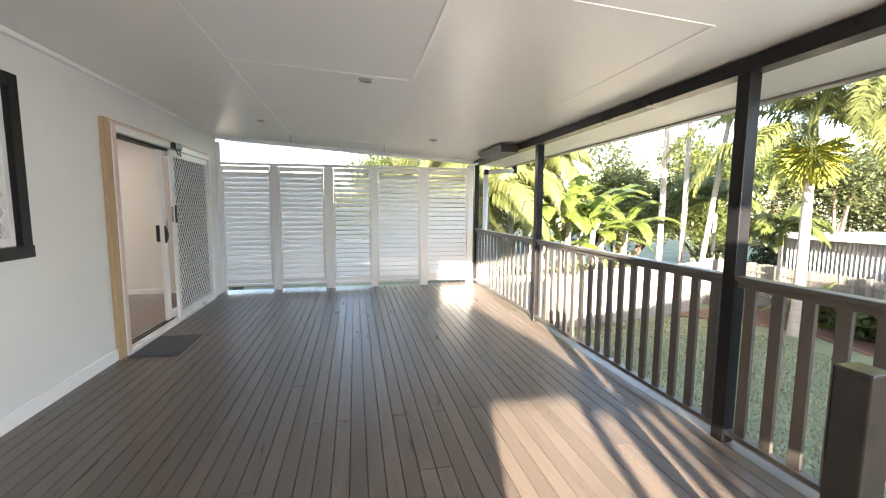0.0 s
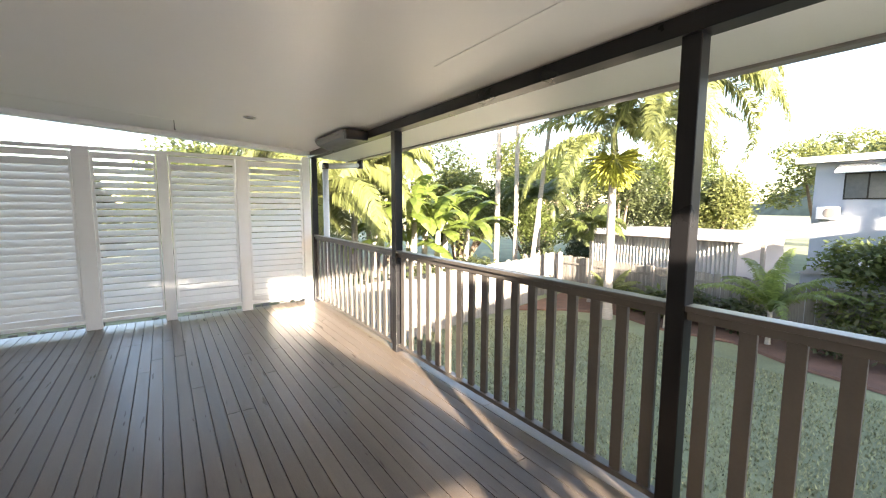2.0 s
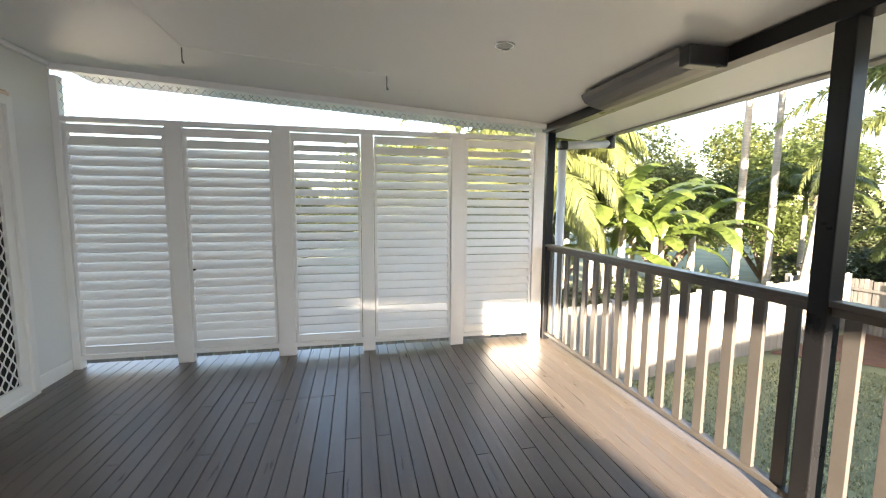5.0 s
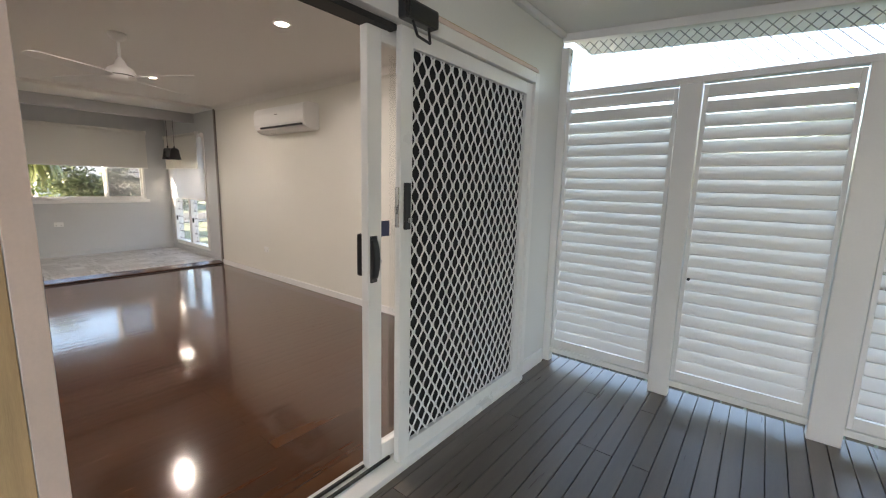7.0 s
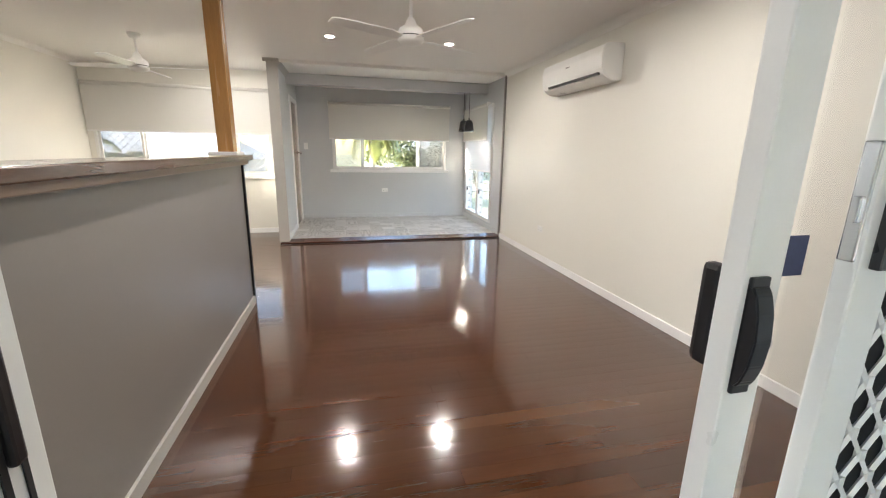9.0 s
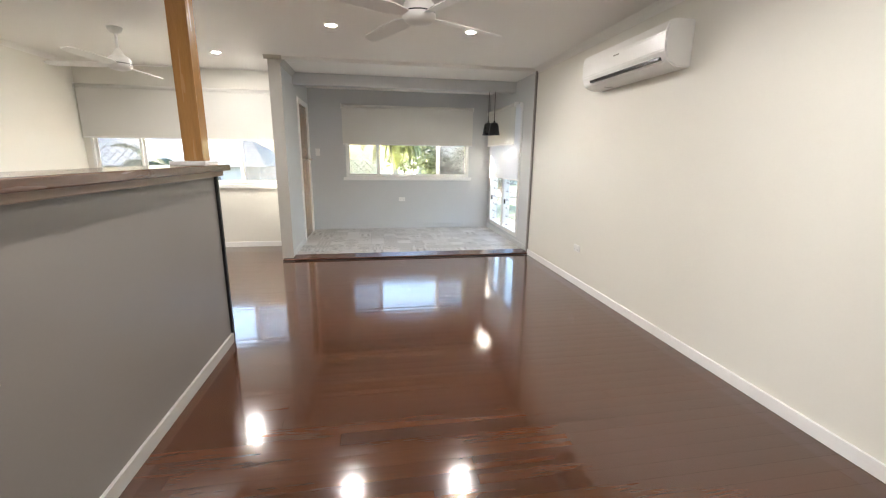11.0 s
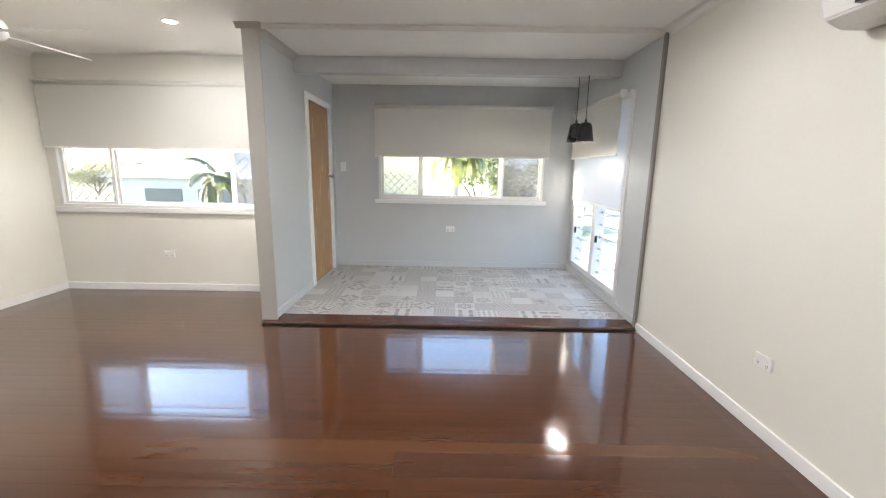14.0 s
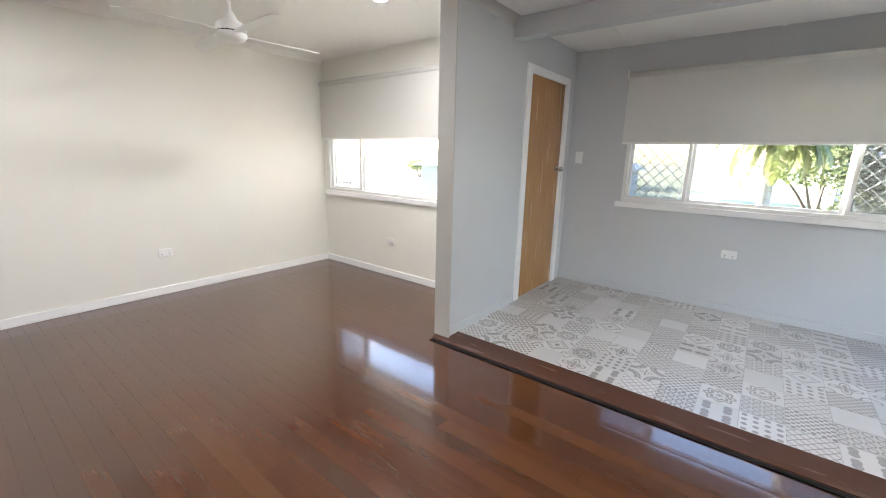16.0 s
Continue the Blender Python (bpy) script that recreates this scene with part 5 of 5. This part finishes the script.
# unseen house added behind the stairs to shade the lawn; houses across the streets
def plain_house(x0, x1, y0, y1, z1, label, mat):
    h = thing("house", label, "house")
    part("wall", boxes((x0, x1, y0, y1, GZ, z1)), mat, h)
    bm = bmesh.new()
    cx, cy = (x0 + x1) / 2, (y0 + y1) / 2
    base = [bm.verts.new(p) for p in ((x0 - 0.5, y0 - 0.5, z1), (x1 + 0.5, y0 - 0.5, z1), (x1 + 0.5, y1 + 0.5, z1), (x0 - 0.5, y1 + 0.5, z1))]
    rr = [bm.verts.new((cx, y0 + 1.5, z1 + 1.6)), bm.verts.new((cx, y1 - 1.5, z1 + 1.6))]
    bm.faces.new(base)
    bm.faces.new((base[0], base[1], rr[0])), bm.faces.new((base[2], base[3], rr[1]))
    bm.faces.new((base[1], base[2], rr[1], rr[0])), bm.faces.new((base[3], base[0], rr[0], rr[1]))
    part("roof", bm, M_ROOF, h)
    w = (y1 - y0) / 4
    for i in range(3):
        for x in (x0, x1):
            part("window", boxes((x - 0.04, x + 0.04, y0 + w * (i + 0.6), y0 + w * (i + 1.3), z1 - 1.7, z1 - 0.6)), M_PANE, h)
    return h
plain_house(-1.4, 26.0, -24, -15, 3.6, "plain pale unseen house added to shade the lawn", M_NEIGH)
plain_house(-66, -56, -34, -20, 1.6, "pale low house across the street", M_CONC)
plain_house(-60, -50, 10, 20, 1.4, "pale low house across the street", M_NEIGH)
plain_house(-36, -27, -13.5, -1.5, 0.7, "pale blue grey low garage across the drive", M_NEIGH)
palm(-21.5, -4.4, 0.9, 0.12, 14, 1.7, "small shaggy palm by the drive", 72, leaf=M_LEAFD, rise=(-0.6, 1.2), droop=1.8, width=0.4, pairs=40, shaft=False)
plain_house(-14, -6, 22, 32, 1.5, "pale low house next door", M_CONC)
# wooded hill
bm = bmesh.new()
bmesh.ops.create_grid(bm, x_segments=110, y_segments=110, size=1)
for v in bm.verts:
    u, w = v.co.x, v.co.y
    h = 116 * math.exp(-(u * u * 2.6 + (w + 0.2) ** 2 * 3.4)) + 6 * noise.noise(Vector((u * 7, w * 7, 0))) + 4 * noise.noise(Vector((u * 31, w * 31, 3)))
    v.co = Vector((330 + u * 150, -20 + w * 200, GZ - 12 + max(0, h) * 1.25))
solid("backdrop_hill", bm, M_HILL, "distant wooded hill behind the houses", "hill", smooth=True)

# street side
solid("road", boxes((-44, -36, -90, 80, GZ - 0.05, GZ + 0.02)), M_ROAD, "grey asphalt street in front of the house", "road")
solid("pavement", boxes((-36.0, -34.4, -90, 80, GZ - 0.05, GZ + 0.12), (-22, -9.9, 8.5, 16, GZ - 0.05, GZ + 0.03)), M_CONC, "pale concrete path and driveway", "pavement")


def car(x, y, turn, colour, label):
    c = thing("car", label, "car", at=(x, y, GZ))
    c.rotation_euler = (0, 0, radians(turn))
    paint = material("car paint", colour, 0.25, dark=0.95, coat=0.8)
    bm = bmesh.new()
    side = [(-1.9, 0.35), (-1.92, 0.75), (-1.75, 0.95), (-1.1, 1.02), (-0.5, 1.42), (0.9, 1.48), (1.6, 1.05), (1.85, 0.9), (1.9, 0.4)]
    a = [bm.verts.new((px, -0.82, pz)) for px, pz in side]
    b = [bm.verts.new((px, 0.82, pz)) for px, pz in side]
    bm.faces.new(a), bm.faces.new(b)
    for i in range(len(side)):
        bm.faces.new((a[i], a[(i + 1) % 9], b[(i + 1) % 9], b[i]))
    bmesh.ops.bevel(bm, geom=bm.edges[:], offset=0.06, segments=2, affect="EDGES")
    part("body", bm, paint, c)
    for s in (-1, 1):
        bm = bmesh.new()
        bm.faces.new([bm.verts.new((px, s * 0.835, pz)) for px, pz in ((-0.95, 1.0), (-0.45, 1.34), (0.85, 1.39), (1.35, 1.02))])
        part("side_window", bm, M_PANE, c)
        for wx in (-1.2, 1.2):
            w = part("wheel", tube(bmesh.new(), (wx, s * 0.66, 0.32), (wx, s * 0.86, 0.32), 0.32, seg=20), M_SEAL, c)
            part("rim", tube(bmesh.new(), (wx, s * 0.862, 0.32), (wx, s * 0.87, 0.32), 0.2, seg=16), M_CHROME, w)
    return c


car(-40.0, -19.6, 90, (0.55, 0.55, 0.10), "small yellow-green hatchback parked in the street")
# the tree at (-12.8, -8.5) is out of view, added to shade window_2
for i, (tx, ty, h, w) in enumerate(((-49, -16.0, 4.6, 4.2), (-50, -24, 4.0, 4.0), (-36, 8, 5.2, 3.6), (-24.5, 8.8, 4.4, 2.4), (-50, -9, 4.4, 4.0), (-50, -34, 4.4, 4.4), (-15, 12.5, 3.0, 1.4), (-36, 16, 4.5, 3.0), (-9, 17, 4.0, 2.0), (-12.8, -8.5, 8.5, 3.2), (-4, 16, 3.6, 2.2))):
    rr = random.Random(160 + i)
    bl = [(rr.uniform(-0.5, 0.5) * w, rr.uniform(-0.5, 0.5) * w, h * rr.uniform(0.3, 0.85), w * rr.uniform(0.45, 0.7), w * rr.uniform(0.45, 0.7), h * rr.uniform(0.18, 0.3)) for _ in range(6)]
    bush(tx, ty, bl, 4000, 0.26, "leafy street tree with a rounded uneven crown", 160 + i, (M_LEAFD, M_LEAFD, M_LEAF)[i % 3], stems=5, name="tree", cat="tree", trunk_r=0.1)
palm(-16.0, 5.55, 1.75, 0.14, 34, 1.5, "shaggy yellow street palm outside the alcove window", 71, leaf=M_LEAFY, rise=(-0.9, 1.0), droop=1.4, width=0.26, pairs=44, leaf_drop=0.5)

# planting beside the drive, outside the louvre window
bush(-11.2, 10.0, [(0, 0, 0.9, 0.9, 0.7, 0.9), (-1.3, 0.3, 1.1, 0.9, 0.8, 1.0), (1.2, 0.2, 0.8, 0.8, 0.7, 0.8)], 4200, 0.17, "leafy green shrubs beside the drive", 63, M_LEAF, stems=6)

# ---- boards and tiles ----
deck = thing("floor_deck", "dark brown stained timber deck boards", "deck", kind="structure")
part("joists", boxes((-1.9, 2.45, DK_S, DK_N, -0.20, -0.026)), M_SEAL, deck, "dark framing under the boards")
PITCH = 0.0905
rng = random.Random(4)
lengths = {}
x = -1.897
while x < 2.46:
    cuts = [DK_S]
    while cuts[-1] < 7.25:
        cuts.append(min(7.25, cuts[-1] + rng.choice((2.7, 3.6, 4.2, 4.8))))
    for a, b in zip(cuts, cuts[1:]):
        L = round(b - a - 0.003, 3)
        if L < 0.05:
            continue
        if L not in lengths:
            lengths[L] = finish(boxes((0, PITCH - 0.0045, 0, L, -0.026, 0.0), bevel=0.002), "board", M_DECK)
        o = new("board", lengths[L])
        o.location, o.parent = (x, a, rng.uniform(-0.0012, 0.0)), deck
    x += PITCH

fl = thing("floor", "glossy red-brown polished hardwood strip floor", "floor", kind="structure")
part("subfloor", boxes((-7.46, -2.02, WALL_S, WALL_A, -0.15, FL - 0.018), (BACK_B, -7.46, WALL_S, 3.69, -0.15, FL - 0.018)), M_SEAL, fl, "dark underside")
BW = 0.083


def eased_board(w, L):
    """A floor strip whose top is very slightly crowned, as sanded boards are."""
    bm = bmesh.new()
    top = [(0, -0.00019), (0.2, -0.00008), (0.5, 0.0), (0.8, -0.00008), (1, -0.00019)]
    rows = [[bm.verts.new((-w * u, y, z)) for u, z in top] for y in (0, L)]
    for i in range(len(top) - 1):
        bm.faces.new((rows[0][i], rows[0][i + 1], rows[1][i + 1], rows[1][i]))
    for y, row in ((0, rows[0]), (L, rows[1])):
        low = [bm.verts.new((-w, y, -0.018)), bm.verts.new((0, y, -0.018))]
        bm.faces.new(row + low)
        row += low
    for i in (len(top) - 1, len(top), len(top) + 1):
        bm.faces.new((rows[0][i], rows[0][(i + 1) % len(rows[0])], rows[1][(i + 1) % len(rows[1])], rows[1][i]))
    return finish(bm, "board", M_FLOOR)

lengths = {}
x = -2.022
while x > BACK_B:
    w = min(BW, x - BACK_B)
    y_end = WALL_A if x - w > -7.47 else 3.69
    cuts = [WALL_S]
    while cuts[-1] < y_end - 0.01:
        cuts.append(min(y_end, cuts[-1] + rng.choice((1.8, 2.4, 2.9, 3.3, 4.0))))
    for a, b in zip(cuts, cuts[1:]):
        L = round(b - a - 0.0006, 3)
        if L < 0.02:
            continue
        key = (L, round(w, 3))
        if key not in lengths:
            lengths[key] = eased_board(w - 0.0006, L)
        o = new("board", lengths[key])
        o.location, o.parent = (x, a, FL - rng.uniform(0, 0.0002)), fl
        o.rotation_euler = (0, radians(rng.uniform(-0.18, 0.18)), 0)
    x -= BW


def tile_material():
    """Patchwork cement tiles: each tile picks one of several ring, star and lattice patterns by its random number."""
    m = bpy.data.materials.new("patchwork tile")
    m.use_nodes = True
    n, l = m.node_tree.nodes, m.node_tree.links
    b = n["Principled BSDF"]
    co, info, sep = n.new("ShaderNodeTexCoord"), n.new("ShaderNodeObjectInfo"), n.new("ShaderNodeSeparateXYZ")
    l.new(co.outputs["Object"], sep.inputs[0])

    def mt(op, a, c=None):
        k = n.new("ShaderNodeMath")
        k.operation = op
        for i, v in ((0, a), (1, c)):
            if v is None:
                continue
            if isinstance(v, (int, float)):
                k.inputs[i].default_value = v
            else:
                l.new(v, k.inputs[i])
        return k.outputs[0]
    X, Y, R = sep.outputs[0], sep.outputs[1], info.outputs["Random"]
    ax, ay = mt("ABSOLUTE", X), mt("ABSOLUTE", Y)
    rad = mt("SQRT", mt("ADD", mt("MULTIPLY", X, X), mt("MULTIPLY", Y, Y)))
    ang = mt("ARCTAN2", Y, X)
    star = mt("ADD", rad, mt("MULTIPLY", mt("ABSOLUTE", mt("SINE", mt("MULTIPLY", ang, 2))), 0.05))
    manh = mt("ADD", ax, ay)
    def wave(v, f, p=0.0):
        return mt("SINE", mt("ADD", mt("MULTIPLY", v, f), p))
    def band(v, at, half):
        return mt("LESS_THAN", mt("ABSOLUTE", mt("SUBTRACT", v, at)), half)
    def either(*k):
        r = k[0]
        for v in k[1:]:
            r = mt("MAXIMUM", r, v)
        return r
    c4, c8 = mt("COSINE", mt("MULTIPLY", ang, 4)), mt("COSINE", mt("MULTIPLY", ang, 8))
    flower = mt("SUBTRACT", rad, mt("MULTIPLY", c4, 0.022))
    rose = mt("SUBTRACT", rad, mt("MULTIPLY", c8, 0.008))
    qx, qy = mt("SUBTRACT", mt("PINGPONG", mt("ADD", X, 0.1), 0.05), 0.025), mt("SUBTRACT", mt("PINGPONG", mt("ADD", Y, 0.1), 0.05), 0.025)
    qrad = mt("SQRT", mt("ADD", mt("MULTIPLY", qx, qx), mt("MULTIPLY", qy, qy)))
    hx, hy = mt("SUBTRACT", ax, 0.05), mt("SUBTRACT", ay, 0.05)
    hrad = mt("SQRT", mt("ADD", mt("MULTIPLY", hx, hx), mt("MULTIPLY", hy, hy)))
    leafs = mt("SUBTRACT", hrad, mt("MULTIPLY", mt("COSINE", mt("MULTIPLY", mt("ARCTAN2", hy, hx), 2)), 0.014))
    corner = mt("SQRT", mt("ADD", mt("MULTIPLY", mt("SUBTRACT", ax, 0.1), mt("SUBTRACT", ax, 0.1)), mt("MULTIPLY", mt("SUBTRACT", ay, 0.1), mt("SUBTRACT", ay, 0.1))))
    pats = [
        either(band(flower, 0.055, 0.006), mt("LESS_THAN", flower, 0.030), band(corner, 0.045, 0.005)),
        either(band(rose, 0.070, 0.006), band(rose, 0.045, 0.009), mt("LESS_THAN", rose, 0.014)),
        mt("LESS_THAN", leafs, 0.030),
        either(band(manh, 0.085, 0.006), band(manh, 0.060, 0.004), mt("LESS_THAN", manh, 0.024), band(corner, 0.03, 0.006)),
        mt("LESS_THAN", qrad, 0.014),
        band(qrad, 0.018, 0.0045),
        mt("GREATER_THAN", mt("MULTIPLY", wave(X, 157), wave(Y, 157)), 0.05),
        either(band(mt("PINGPONG", mt("ADD", mt("ADD", X, Y), 0.4), 0.025), 0.0, 0.004), band(mt("PINGPONG", mt("ADD", mt("SUBTRACT", X, Y), 0.4), 0.025), 0.0, 0.004)),
        either(band(corner, 0.085, 0.006), band(corner, 0.065, 0.010), mt("LESS_THAN", star, 0.045)),
    ]
    step = mt("MULTIPLY", R, len(pats) + 1.3)
    total = None
    for i, p in enumerate(pats):
        on = mt("MULTIPLY", mt("GREATER_THAN", step, i), mt("LESS_THAN", step, i + 1))
        v = mt("MULTIPLY", p, on)
        total = v if total is None else mt("ADD", total, v)
    noise_t = n.new("ShaderNodeTexNoise")
    noise_t.inputs["Scale"].default_value = 60
    l.new(co.outputs["Object"], noise_t.inputs["Vector"])
    fac = mt("MULTIPLY", total, mt("ADD", 0.6, mt("MULTIPLY", noise_t.outputs[0], 0.5)))
    r2 = mt("FRACT", mt("MULTIPLY", R, 57.3))
    base, ink, mx = n.new("ShaderNodeMixRGB"), n.new("ShaderNodeMixRGB"), n.new("ShaderNodeMixRGB")
    base.inputs[1].default_value, base.inputs[2].default_value = (0.60, 0.59, 0.575, 1), (0.47, 0.46, 0.445, 1)
    ink.inputs[1].default_value, ink.inputs[2].default_value = (0.15, 0.140, 0.128, 1), (0.29, 0.275, 0.255, 1)
    l.new(r2, base.inputs[0])
    l.new(mt("FRACT", mt("MULTIPLY", R, 131.7)), ink.inputs[0])
    l.new(fac, mx.inputs[0])
    l.new(base.outputs[0], mx.inputs[1])
    l.new(ink.outputs[0], mx.inputs[2])
    l.new(mx.outputs[0], b.inputs["Base Color"])
    b.inputs["Roughness"].default_value = 0.32
    return m


M_TILE = tile_material()
fa = thing("floor_alcove", "grey and white patchwork patterned floor tiles", "tiled floor", kind="structure")
part("grout", boxes((BACK_A, -7.60, 3.70, 6.99, -0.1, ALC - 0.003)), M_CONC, fa, "pale grout bed")
TS = 0.2
me_tile = finish(boxes((-TS / 2 + 0.001, TS / 2 - 0.001, -TS / 2 + 0.001, TS / 2 - 0.001, -0.008, 0.0), bevel=0.0008), "tile", M_TILE)
for i in range(10):
    for j in range(16):
        cx, cy = -7.705 - i * TS + 0.0, 3.815 + TS / 2 + j * TS - 0.005
        if cx - TS / 2 < BACK_A - 0.1 or cy + TS / 2 > 7.06:
            continue
        o = new("tile", me_tile)
        o.parent = fa
        o.location = (cx, cy, ALC)
        o.rotation_euler = (0, 0, rng.choice((0, 1, 2, 3)) * math.pi / 2)
